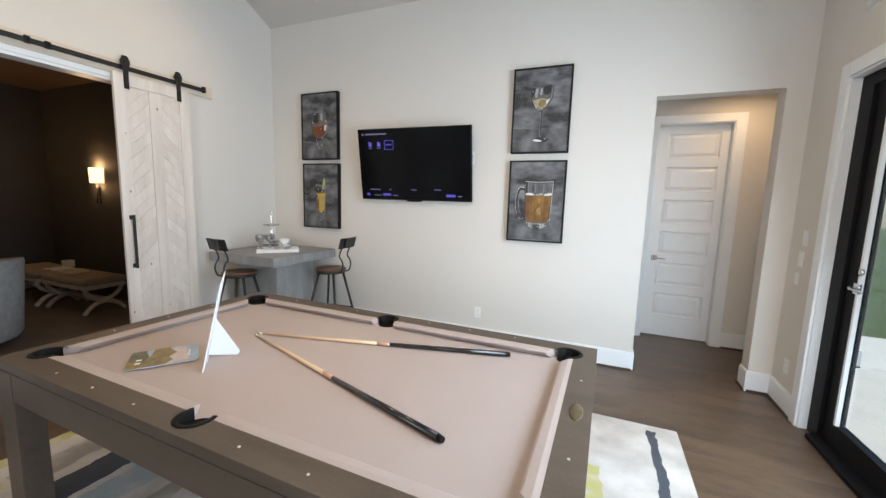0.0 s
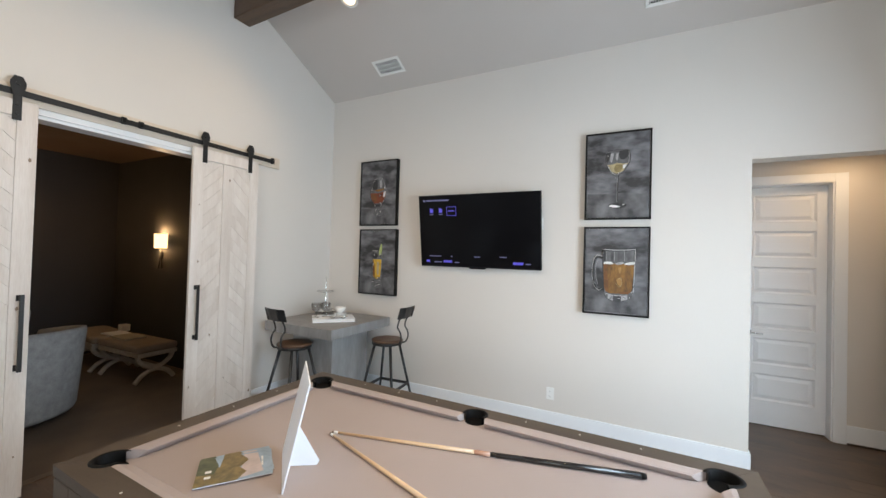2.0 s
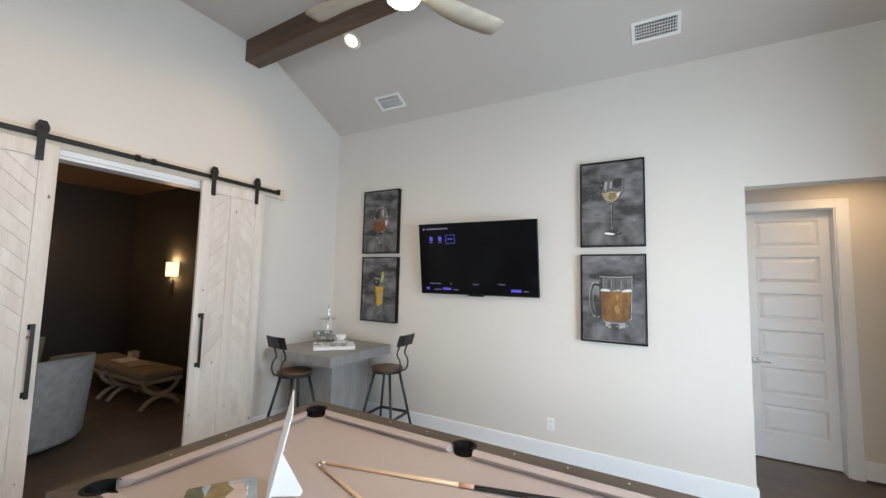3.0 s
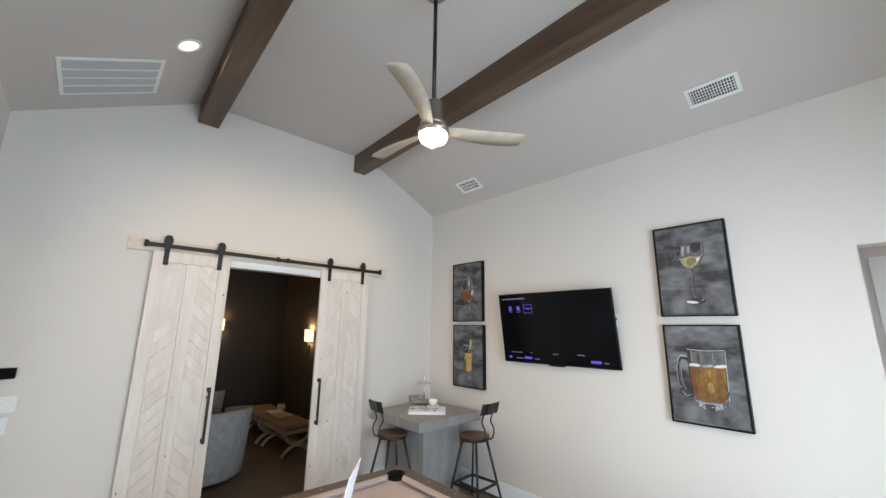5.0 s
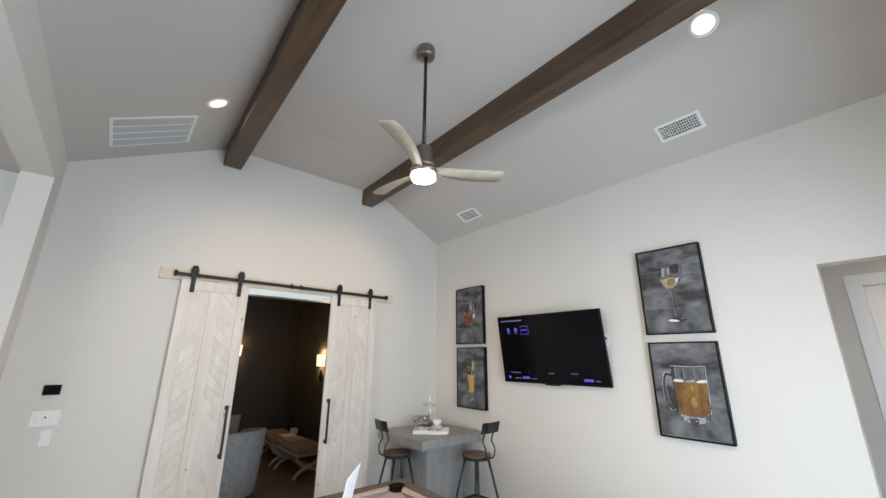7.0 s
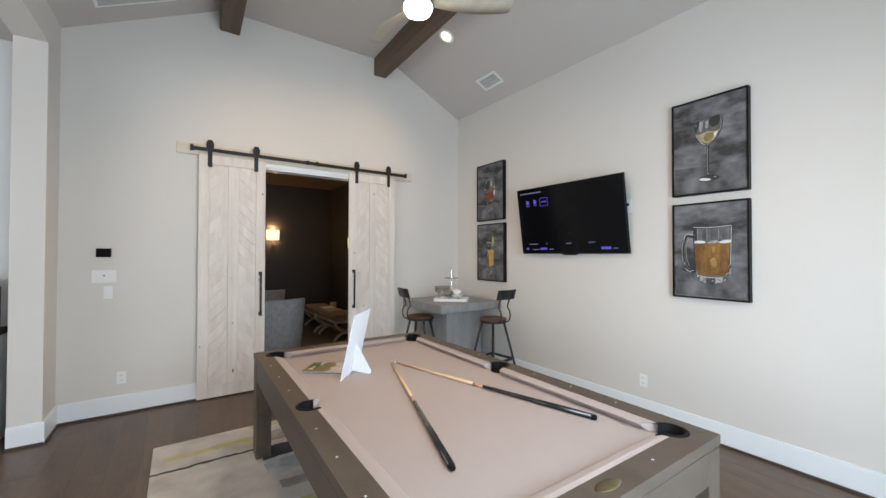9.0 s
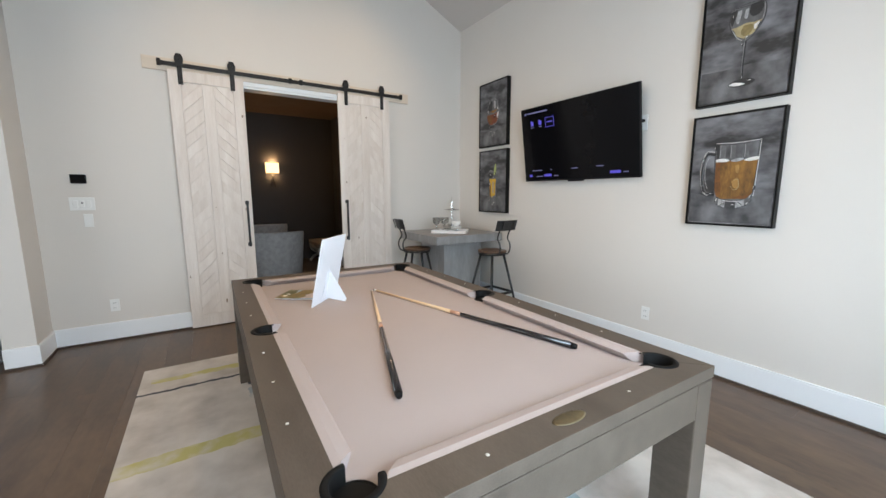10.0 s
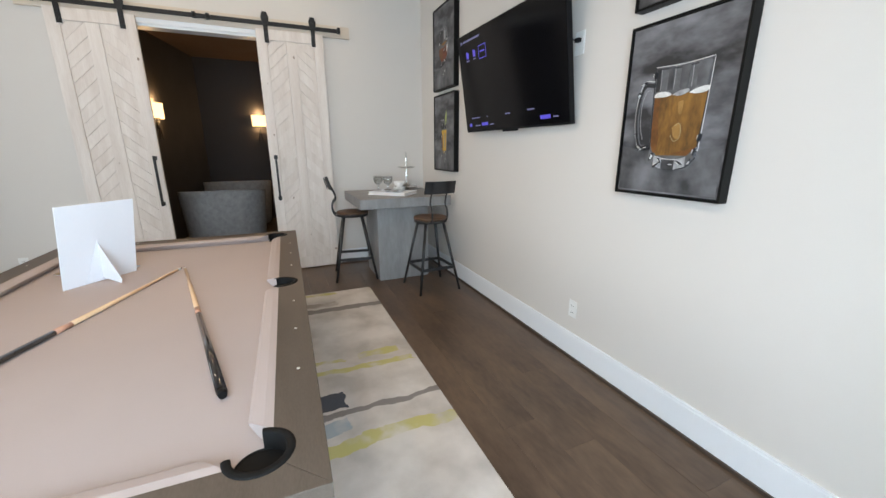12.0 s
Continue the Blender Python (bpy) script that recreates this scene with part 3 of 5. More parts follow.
for x, y, a in pockets:
    side = abs(a) == 90
    bm = bmesh.new()
    prof = [(0.055, -0.17), (0.055, 0.0), (0.057, 0.004), (0.068, 0.004), (0.074, 0.001), (0.074, -0.004)]
    half = radians(118 if side else 132)
    away = radians(a) + math.pi
    rings = []
    for i in range(25):
        t = away - half + 2 * half * i / 24
        rings.append([bm.verts.new((x + r * math.cos(t), y + r * math.sin(t), TZ + z)) for r, z in prof])
    for p, q in zip(rings, rings[1:]):
        for k in range(len(prof) - 1):
            bm.faces.new((p[k], q[k], q[k + 1], p[k + 1])).smooth = True
    lathe([(0.0, -0.182), (0.061, -0.182), (0.061, -0.042), (0.055, -0.042), (0.055, -0.174), (0.0, -0.174)], (x, y, TZ), 24, bm)
    part("pocket", bm, RUBBER_AND_SHADE, pt, "black rubber pocket liner")
sight = lathe([(0, 0), (0.0050, 0), (0.0050, 0.0012), (0, 0.0015)], (0, 0, 0), 12)
first = part("sight", sight, PEARL, None)
spots = [(CX + sx * k * 0.28, CY + sy * 0.689) for k in (1, 2, 3) for sx in (-1, 1) for sy in (-1, 1)]
spots += [(CX + 1.234, CY - 0.29), (CX + 1.234, CY + 0.29), (CX - 1.234, CY - 0.29), (CX - 1.234, CY), (CX - 1.234, CY + 0.29)]
for i, (x, y) in enumerate(spots):
    ob = first if i == 0 else new("sight", first.data)
    ob.parent = pt
    ob.location = Vector((x, y, TZ + 0.0003)) - pt.location
plate = lathe([(0, 0), (0.030, 0), (0.032, 0.0015), (0.027, 0.003), (0, 0.003)], (0, 0, 0), 28)
turned(plate, Matrix.Diagonal((0.80, 2.0, 1, 1)))
ob = part("maker_plate", plate, BRASS, pt, "worn oval brass plate")
ob.location = Vector((X1 - 0.056, CY + 0.005, TZ + 0.0003))
pt.matrix_basis = pose(CX, CY, 0.012, 0, 0, -1.0)

# cues on the cloth
def cue(tip, butt):
    tip, butt = Vector((*tip, TZ - 0.040 + 0.0075)), Vector((*butt, TZ - 0.040 + 0.0155))
    th = thing("cue", (tip + butt) / 2, "maple pool cue with a glossy black butt, lying on the cloth", "pool cue", "cues on the pool table")
    at = lambda f: tip.lerp(butt, f)
    rad = lambda f: 0.0062 + 0.0085 * f
    part("tip", rod(at(0), at(0.006), rad(0) * 0.93, rad(0), 14), SHOE, th, "brown leather tip")
    part("ferrule", rod(at(0.006), at(0.022), rad(0), rad(0.02), 14), PLASTIC, th, "white ferrule")
    part("shaft", rod(at(0.022), at(0.50), rad(0.02), rad(0.50), 16), MAPLE, th)
    part("forearm", rod(at(0.50), at(0.55), rad(0.50) + 0.0003, rad(0.55), 16), CUEBURL, th, "pinkish burl forearm")
    part("butt", rod(at(0.55), at(0.985), rad(0.55), rad(0.985), 16), CUEBLACK, th, "glossy black lacquered butt")
    part("bumper", rod(at(0.985), at(1.0), rad(0.985), rad(1) * 0.75, 16), RUBBER_AND_SHADE, th, "black rubber bumper")


cue((-1.482, 2.092), (-0.032, 2.444))
cue((-1.478, 2.074), (-0.078, 1.612))

# white easel-back card
CZ = TZ - 0.040
b0, b1 = Vector((-1.296, 1.617, CZ)), Vector((-1.556, 1.840, CZ))
u = (b1 - b0).normalized()
nb = Vector((-u.y, u.x, 0)) * -1
lean = (nb * 0.215 + Vector((0, 0, 1))).normalized()
card = thing("easel_card", (b0 + b1) / 2, "white easel-back card standing on the pool table", "display card")
bm = bmesh.new()
v = [b0, b1, b1 + lean * 0.425, b0 + lean * 0.425]
nn = u.cross(lean).normalized()
if nn.dot(nb) < 0:
    nn = -nn
vs = [bm.verts.new(p) for p in v] + [bm.verts.new(p + nn * 0.006) for p in v]
for f in ((0, 1, 2, 3), (4, 5, 6, 7), (0, 1, 5, 4), (1, 2, 6, 5), (2, 3, 7, 6), (3, 0, 4, 7)):
    bm.faces.new([vs[i] for i in f])
bmesh.ops.recalc_face_normals(bm, faces=bm.faces)
part("board", bm, CARD, card)
mid = (b0 + b1) / 2 + nn * 0.008
bm = bmesh.new()
s = [mid + lean * 0.215 - u * 0.012, mid + lean * 0.02, mid + nb * 0.135 + Vector((0, 0, 0.0)), mid + nb * 0.145 + Vector((0, 0, 0.02))]
vs = [bm.verts.new(p) for p in s] + [bm.verts.new(p + u * 0.003) for p in s]
for f in ((0, 1, 2, 3), (4, 5, 6, 7), (0, 1, 5, 4), (1, 2, 6, 5), (2, 3, 7, 6), (3, 0, 4, 7)):
    bm.faces.new([vs[i] for i in f])
bmesh.ops.recalc_face_normals(bm, faces=bm.faces)
part("strut", bm, CARD, card, "folded white card strut")
bm = bmesh.new()
s = [mid + nn * 0.0005 + lean * 0.23 - u * 0.012, mid + nn * 0.0005 + lean * 0.005 - u * 0.075, mid + nn * 0.0005 + lean * 0.005]
vs = [bm.verts.new(p) for p in s] + [bm.verts.new(p + nn * 0.002) for p in s]
for f in ((0, 1, 2), (3, 4, 5), (0, 1, 4, 3), (1, 2, 5, 4), (2, 0, 3, 5)):
    bm.faces.new([vs[i] for i in f])
bmesh.ops.recalc_face_normals(bm, faces=bm.faces)
part("backing_flap", bm, CARD, card)
clip = mid + nb * 0.035 + Vector((0, 0, 0.075))
part("slot", rod(clip - u * 0.002, clip + u * 0.005, 0.010, 0.010, 12), GREYPLASTIC, card, "grey slot in the strut")

# brochures: a printed cover with fields of colour
SKYP = material("printed_sky", (0.30, 0.40, 0.52), 0.42, spread=0.25, scale=12)
HILL = material("printed_hill", (0.20, 0.17, 0.07), 0.42, spread=0.55, scale=18, second=(0.33, 0.24, 0.10))
GREENP = material("printed_green", (0.085, 0.095, 0.05), 0.42, spread=0.5, scale=20)
PINKP = material("printed_cloud", (0.55, 0.47, 0.47), 0.42, spread=0.15, scale=14)


def brochure(cx, cy, rot, w, d, z, kind):
    th = thing("brochure", (0, 0, 0), "glossy landscape brochure lying on the cloth", "brochure", "brochures on the pool table")
    part("pages", box((-w / 2, -d / 2, 0), (w / 2, d / 2, 0.004), 0.001), CARD, th, "white pages")
    def field(name, pts, mat, h=0.0042):
        part(name, prism([(x * w / 2, y * d / 2) for x, y in pts], "z", 0.0035, h + 0.0004), mat, th)
    field("printed_sky", [(-1, -1), (1, -1), (1, 1), (-1, 1)], SKYP, 0.0042)
    field("printed_cloud", [(0.15, -0.9), (0.75, -0.7), (0.6, 0.85), (0.2, 0.9)], PINKP, 0.0046)
    field("printed_hill", [(-1, -1), (0.05, -1), (0.3, -0.5), (0.12, -0.1), (0.35, 0.4), (0.1, 1), (-0.35, 1), (-0.42, 0.2), (-1, 0.0)], HILL, 0.0050)
    field("printed_meadow", [(-1, -0.2), (-0.55, -0.3), (-0.45, 0.3), (-0.6, 1), (-1, 1)], GREENP, 0.0054)
    if kind:
        for yy in (-0.55, -0.15):
            part("printed_mark", box((-0.78 * w / 2, yy * d / 2, 0.0055), (-0.62 * w / 2, (yy + 0.16) * d / 2, 0.0062)), PLASTIC, th, "small white printed mark")
            part("printed_mark", box((0.70 * w / 2, (yy + .3) * d / 2, 0.0042), (0.75 * w / 2, (yy + 0.62) * d / 2, 0.0052)), PLASTIC, th, "small white printed mark")
    th.matrix_basis = pose(cx, cy, z, 0, 0, rot)


brochure(-1.63, 1.665, 57, 0.275, 0.215, CZ, False)
brochure(-1.605, 1.640, 52.8, 0.285, 0.215, CZ + 0.0068, True)

# ---- barn doors ----
def barn_door(y0, y1, handle_y):
    th = thing("barn_door", (-3.685, (y0 + y1) / 2, 0.012), "whitewashed pine barn door with chevron planks, hanging open on a rail", "barn door", "pair of barn doors")
    xf, xb_ = -3.668, -3.700
    z0, z1 = 0.012, 2.605
    sw = 0.098
    part("backing", box((xb_, y0 + 0.01, z0 + 0.01), (xb_ + 0.008, y1 - 0.01, z1 - 0.01)), BARN, th)
    ym = (y0 + y1) / 2
    for a, b in ((y0, y0 + sw), (ym - sw / 2, ym + sw / 2), (y1 - sw, y1)):
        inner = a > y0 + 0.1 and b < y1 - 0.1
        part("stile", box((xb_, a, z0 if not inner else z0 + 0.135), (xf, b, z1 if not inner else z1 - 0.105), 0.003), BARN, th)
    part("top_rail", box((xb_, y0 + sw + 0.001, z1 - 0.103), (xf, y1 - sw - 0.001, z1), 0.003), BARN, th)
    part("bottom_rail", box((xb_, y0 + sw + 0.001, z0), (xf, y1 - sw - 0.001, z0 + 0.133), 0.003), BARN, th)
    # chevron planks, mitred to the panel
    pitch, gap = 0.118, 0.0026
    za, zb = z0 + 0.134, z1 - 0.104
    for a, b, s in ((y0 + sw, ym - sw / 2, 1), (ym + sw / 2, y1 - sw, -1)):
        rise = (b - a) * 0.95
        z = za - rise
        while z < zb:
            lo, hi = z + gap / 2, z + pitch - gap / 2
            pl = [(a + 0.001, lo), (b - 0.001, lo + rise), (b - 0.001, hi + rise), (a + 0.001, hi)]
            if s < 0:
                pl = [(a + b - y, q) for y, q in pl]
            pl = clip_z(pl, za, zb)
            if len(pl) > 2:
                part("chevron_plank", prism(pl, "x", xb_ + 0.008, xf - 0.008 + random.uniform(-0.0012, 0.0012)), BARN, th)
            z += pitch
    for _ in range(7):
        k = random.choice((0, 0, 1, 1, 2, 3))
        y = (y0 + 0.05, ym, y1 - 0.05, y0 + 0.5 * (ym - y0) + 0.02)[k] + random.uniform(-0.025, 0.025)
        z, r, deep = random.uniform(0.12, 2.42), random.uniform(0.004, 0.011), xf if k < 3 else xf - 0.007
        bm = bmesh.new()
        ring = [bm.verts.new((deep + 0.0007, y + r * random.uniform(0.7, 1.2) * math.cos(t), z + r * random.uniform(1.2, 2.4) * math.sin(t))) for t in np.linspace(0, 2 * math.pi, 11)[:-1]]
        rim = [bm.verts.new((deep - 0.004, v.co.y, v.co.z)) for v in ring]
        bm.faces.new(ring)
        for i in range(10):
            bm.faces.new((ring[i], rim[i], rim[(i + 1) % 10], ring[(i + 1) % 10]))
        bmesh.ops.recalc_face_normals(bm, faces=bm.faces)
        part("knot", bm, KNOT, th, "dark knot in the wood")
    h = box((xf + 0.030, handle_y - 0.011, 0.845), (xf + 0.044, handle_y + 0.011, 1.345), 0.002)
    for z in (0.868, 1.322):
        box((xf, handle_y - 0.009, z - 0.009), (xf + 0.032, handle_y + 0.009, z + 0.009), 0.002, h)
        box((xf, handle_y - 0.019, z - 0.02), (xf + 0.005, handle_y + 0.019, z + 0.02), 0.002, h)
    part("handle", h, IRON, th, "black iron pull handle")
    for y in (y0 + 0.10, y1 - 0.10):
        st = box((xf, y - 0.021, 2.475), (xf + 0.007, y + 0.021, 2.6398), 0.002)
        prism([(y - 0.023, 2.64), (y + 0.023, 2.64), (y + 0.037, 2.70), (y + 0.037, 2.722), (y + 0.020, 2.760), (y - 0.020, 2.760), (y - 0.037, 2.722), (y - 0.037, 2.70)], "x", xf, xf + 0.007, 0, st)
        hg = part("hanger", st, IRON, th, "black iron strap hanger")
        wh = lathe([(0, -0.011), (0.027, -0.011), (0.030, -0.007), (0.026, 0), (0.030, 0.007), (0.027, 0.011), (0, 0.011)], (0, 0, 0), 22)
        turned(wh, pose(xf - 0.014, y, 2.712, 0, 90, 0))
        part("wheel", wh, IRON, hg)
        bl = bmesh.new()
        for z in (2.515, 2.575):
            rod((xf + 0.006, y, z), (xf + 0.014, y, z), 0.011, 0.009, 6, bl)
        rod((xf + 0.006, y, 2.712), (xf + 0.015, y, 2.712), 0.013, 0.011, 6, bl)
        part("bolt", bl, IRON, hg)


def clip_z(pts, lo, hi):
    for lim, sign in ((lo, 1), (hi, -1)):
        out = []
        for (p, q) in zip(pts, pts[1:] + pts[:1]):
            a, b = sign * (p[1] - lim), sign * (q[1] - lim)
            if a >= 0:
                out.append(p)
            if a * b < 0:
                t = a / (a - b)
                out.append((p[0] + t * (q[0] - p[0]), lim))
        pts = out
        if not pts:
            break
    keep = []
    for p in pts:
        if not keep or (abs(p[0] - keep[-1][0]) + abs(p[1] - keep[-1][1])) > 1e-4:
            keep.append(p)
    return keep


barn_door(0.930, 1.578, 1.530)
barn_door(2.578, 3.240, 2.640)
rl = thing("barn_door_rail", (-3.73, 2.1, 2.6), "black iron sliding rail on a whitewashed backing board", "door rail")
part("backing_board", box((XW + 0.001, 0.735, 2.598), (XW + 0.024, 3.535, 2.716), 0.003), BOARD, rl, "whitewashed pine backing board")
part("track", box((-3.690, 0.862, 2.640), (-3.681, 3.425, 2.680), 0.002), IRON, rl)
for y in (0.875, 2.052, 2.168, 3.41):
    part("standoff", rod((XW + 0.02, y, 2.66), (-3.668, y, 2.66), 0.014, 0.012, 10), IRON, rl)
part("joint_plate", box((-3.681, 2.04, 2.646), (-3.675, 2.18, 2.674), 0.002), IRON, rl)
for y in (2.052, 2.168):
    part("coupler", box((-3.692, y - 0.018, 2.634), (-3.668, y + 0.018, 2.690), 0.006), IRON, rl, "black iron track coupler")
for y in (0.868, 3.415):
    part("stop", box((-3.694, y - 0.016, 2.632), (-3.662, y + 0.016, 2.694), 0.005), IRON, rl)

# ---- television ----
tv = thing("television", (-1.585, 4.262, 1.94), "black flat television on a tilted wall bracket showing a dim menu", "television")
TVW, TVH = 1.345, 0.785
def tv_part(name, lo, hi, mat, bv=0.0, label=""):
    bm = box(lo, hi, bv)
    turned(bm, Matrix.Translation(tv.location))
    return part(name, bm, mat, tv, label)
tv_part("casing", (-TVW / 2, 0.004, -TVH / 2), (TVW / 2, 0.040, TVH / 2), BLACKPLASTIC, 0.004)
tv_part("rear_housing", (-0.45, 0.040, -0.3), (0.45, 0.060, 0.2), BLACKPLASTIC, 0.008)
tv_part("screen", (-TVW / 2 + 0.008, 0.0, -TVH / 2 + 0.016), (TVW / 2 - 0.008, 0.005, TVH / 2 - 0.008), SCREEN)
tv_part("chin", (-0.09, 0.002, -TVH / 2 - 0.014), (0.09, 0.03, -TVH / 2 + 0.006), BLACKPLASTIC, 0.003)
VIOLET, PALE = glow("menu_violet", (0.16, 0.13, 0.95), 0.25), glow("menu_pale", (0.30, 0.30, 0.60), 0.10)
def menu(name, x, z, w, h, mat):
    tv_part(name, (x, -0.0012, z - h), (x + w, 0.0004, z), mat)
menu("menu_icon", -0.615, 0.345, 0.022, 0.022, PALE)
menu("menu_text", -0.575, 0.342, 0.27, 0.014, PALE)
for x in (-0.535, -0.425):
    menu("menu_icon", x, 0.245, 0.038, 0.044, VIOLET)
    menu("menu_icon", x, 0.253, 0.018, 0.008, VIOLET)
    menu("menu_text", x - 0.005, 0.188, 0.05, 0.007, PALE)
for x, z, w, h in ((-0.335, 0.265, 0.112, 0.005), (-0.335, 0.172, 0.112, 0.005), (-0.335, 0.265, 0.005, 0.098), (-0.228, 0.265, 0.005, 0.098)):
    menu("menu_frame", x, z, w, h, VIOLET)
menu("menu_text", -0.315, 0.225, 0.07, 0.012, VIOLET)
for x, z, w in ((-0.555, -0.27, 0.14), (-0.30, -0.27, 0.02), (-0.03, -0.27, 0.07), (0.25, -0.265, 0.08), (-0.50, -0.335, 0.07), (-0.43, -0.335, 0.02), (-0.26, -0.335, 0.06), (0.52, -0.33, 0.05)):
    menu("menu_text", x, z, w, 0.009, PALE)
for x, w in ((-0.60, 0.04), (-0.39, 0.10), (0.39, 0.105)):
    menu("menu_button", x, -0.318, w, 0.026, VIOLET)
br = box((-0.20, 0.062, -0.16), (-0.14, 0.085, 0.20))
box((0.14, 0.062, -0.16), (0.20, 0.085, 0.20), 0, br)
box((-0.25, 0.070, -0.10), (0.25, 0.118, 0.02), 0, br)
turned(br, Matrix.Translation(tv.location))
part("bracket", br, IRON, tv, "black steel wall bracket")
tv.matrix_basis = pose(-1.585, 4.262, 1.94, 8.4, 0, 1.5)
ob = lone("media_plate", box((-0.992, YN - 0.008, 1.955), (-0.916, YN, 2.085), 0.003), PLASTIC, (-0.955, YN, 2.02), "white outlet plate with a plugged cable behind the television", "outlet")
part("plug", box((-0.972, YN - 0.035, 2.022), (-0.938, YN - 0.0075, 2.046), 0.004), BLACKPLASTIC, ob, "black plug")
lone("power_cable", tube(curve_points([(-0.955, YN - 0.034, 2.034), (-0.985, YN - 0.06, 2.036), (-1.02, YN - 0.06, 2.00), (-1.05, YN - 0.05, 1.94)]), 0.004), BLACKPLASTIC, (-0.97, YN - 0.03, 2.0), "short black power cable behind the television", "cable")

# ---- pictures ----
CANVAS = material("grey_cloudy_paint", (0.050, 0.050, 0.054), 0.55, spread=0.5, scale=3.6, fine=9, bump=0.10, stretch=(1, 1, 1.9), per_piece=0.02, second=(0.215, 0.215, 0.23), ramp=(0.58, 0.92))
PALEP = material("pale_paint", (0.34, 0.34, 0.345), 0.5, spread=0.3, scale=30)
MIDP = material("mid_grey_paint", (0.115, 0.115, 0.12), 0.5, spread=0.4, scale=18)
DARKP = material("dark_paint", (0.025, 0.025, 0.027), 0.5, spread=0.3, scale=20)
AMBER = material("amber_paint", (0.15, 0.066, 0.012), 0.5, spread=0.5, scale=9, fine=40, second=(0.30, 0.145, 0.028), stretch=(2.2, 1, 0.8))
STRAW = material("straw_paint", (0.38, 0.31, 0.17), 0.5, spread=0.3, scale=20)
RUST = material("rust_paint", (0.17, 0.042, 0.013), 0.5, spread=0.5, scale=20)
UMBER = material("umber_paint", (0.15, 0.058, 0.012), 0.5, spread=0.4, scale=18)
WHITEP = material("white_paint_stroke", (0.68, 0.68, 0.66), 0.5, spread=0.2, scale=40)
SMOKE = material("smoky_grey_paint", (0.066, 0.067, 0.071), 0.55, spread=0.45, scale=5, fine=12, second=(0.19, 0.19, 0.20), ramp=(0.55, 0.95))
OLIVEP = material("olive_paint", (0.23, 0.175, 0.07), 0.5, spread=0.3, scale=20)
OCHREP = material("ochre_paint", (0.33, 0.18, 0.05), 0.5, spread=0.3, scale=20)
GOLD = material("gold_paint", (0.55, 0.33, 0.03), 0.5, spread=0.35, scale=20)
LIME = material("lime_paint", (0.38, 0.45, 0.16), 0.5, spread=0.3, scale=20)
PF = 4.345


def outline(points, close=True, steps=5):
    pts = [Vector((x, 0, z)) for x, z in points]
    pts = curve_points(pts + ([pts[0]] if close else []), steps)
    return [(p.x, p.z) for p in (pts[:-1] if close else pts)]


def picture(x0, z0, label, draw):
    w, hgt = 0.551, 0.803
    th = thing("framed_picture", (x0 + w / 2, YN, z0 + hgt / 2), label, "picture", "framed drink paintings")
    fw = 0.011
    fr = box((x0, PF, z0), (x0 + fw, YN - 0.001, z0 + hgt))
    box((x0 + w - fw, PF, z0), (x0 + w, YN - 0.001, z0 + hgt), 0, fr)
    box((x0 + fw, PF, z0), (x0 + w - fw, YN - 0.001, z0 + fw), 0, fr)
    box((x0 + fw, PF, z0 + hgt - fw), (x0 + w - fw, YN - 0.001, z0 + hgt), 0, fr)
    part("frame", fr, BLACK, th, "deep black float frame")
    part("canvas", box((x0 + fw + 0.004, PF + 0.006, z0 + fw + 0.004), (x0 + w - fw - 0.004, YN - 0.02, z0 + hgt - fw - 0.004)), CANVAS, th, "cloudy grey painted canvas")
    cx, layer = x0 + w / 2, [0]
    def shape(name, pts, mat, smooth=False):
        layer[0] += 1
        if smooth:
            pts = outline(pts)
        part(name, prism([(cx + x * w, z0 + z * hgt) for x, z in pts], "y", PF + 0.0062, PF + 0.0058 - 0.0003 * layer[0]), mat, th)
    def line(name, pts, mat, r=0.004):
        layer[0] += 1
        pts = curve_points([(cx + x * w, PF + 0.0055 - 0.0003 * layer[0], z0 + z * hgt) for x, z in pts], 5)
        bm = tube(pts, r * 0.62, 6)
        turned(bm, Matrix.Translation((0, PF + 0.004, 0)) @ Matrix.Diagonal((1, 0.2, 1, 1)) @ Matrix.Translation((0, -PF - 0.004, 0)))
        part(name, bm, mat, th)
    draw(shape, line)


def glints(shape, marks, seed):
    """Short bright and dark strokes of paint, each given by its middle, length and turn."""
    rng = random.Random(seed)
    for x, z, size, turn in marks:
        for mat, k in ((DARKP, 1.0), (WHITEP, 0.6)):
            c, s = math.cos(radians(turn)), math.sin(radians(turn))
            dx, dz = rng.uniform(-0.006, 0.006), rng.uniform(-0.004, 0.004)
            pts = [(-size, 0), (-size * 0.3, size * 0.20), (size, size * 0.08), (size * 0.4, -size * 0.17)]
            shape("brush_stroke", [(x + dx + k * (p * c - q * s), z + dz + k * (p * s + q * c) * 0.69) for p, q in pts], mat, True)


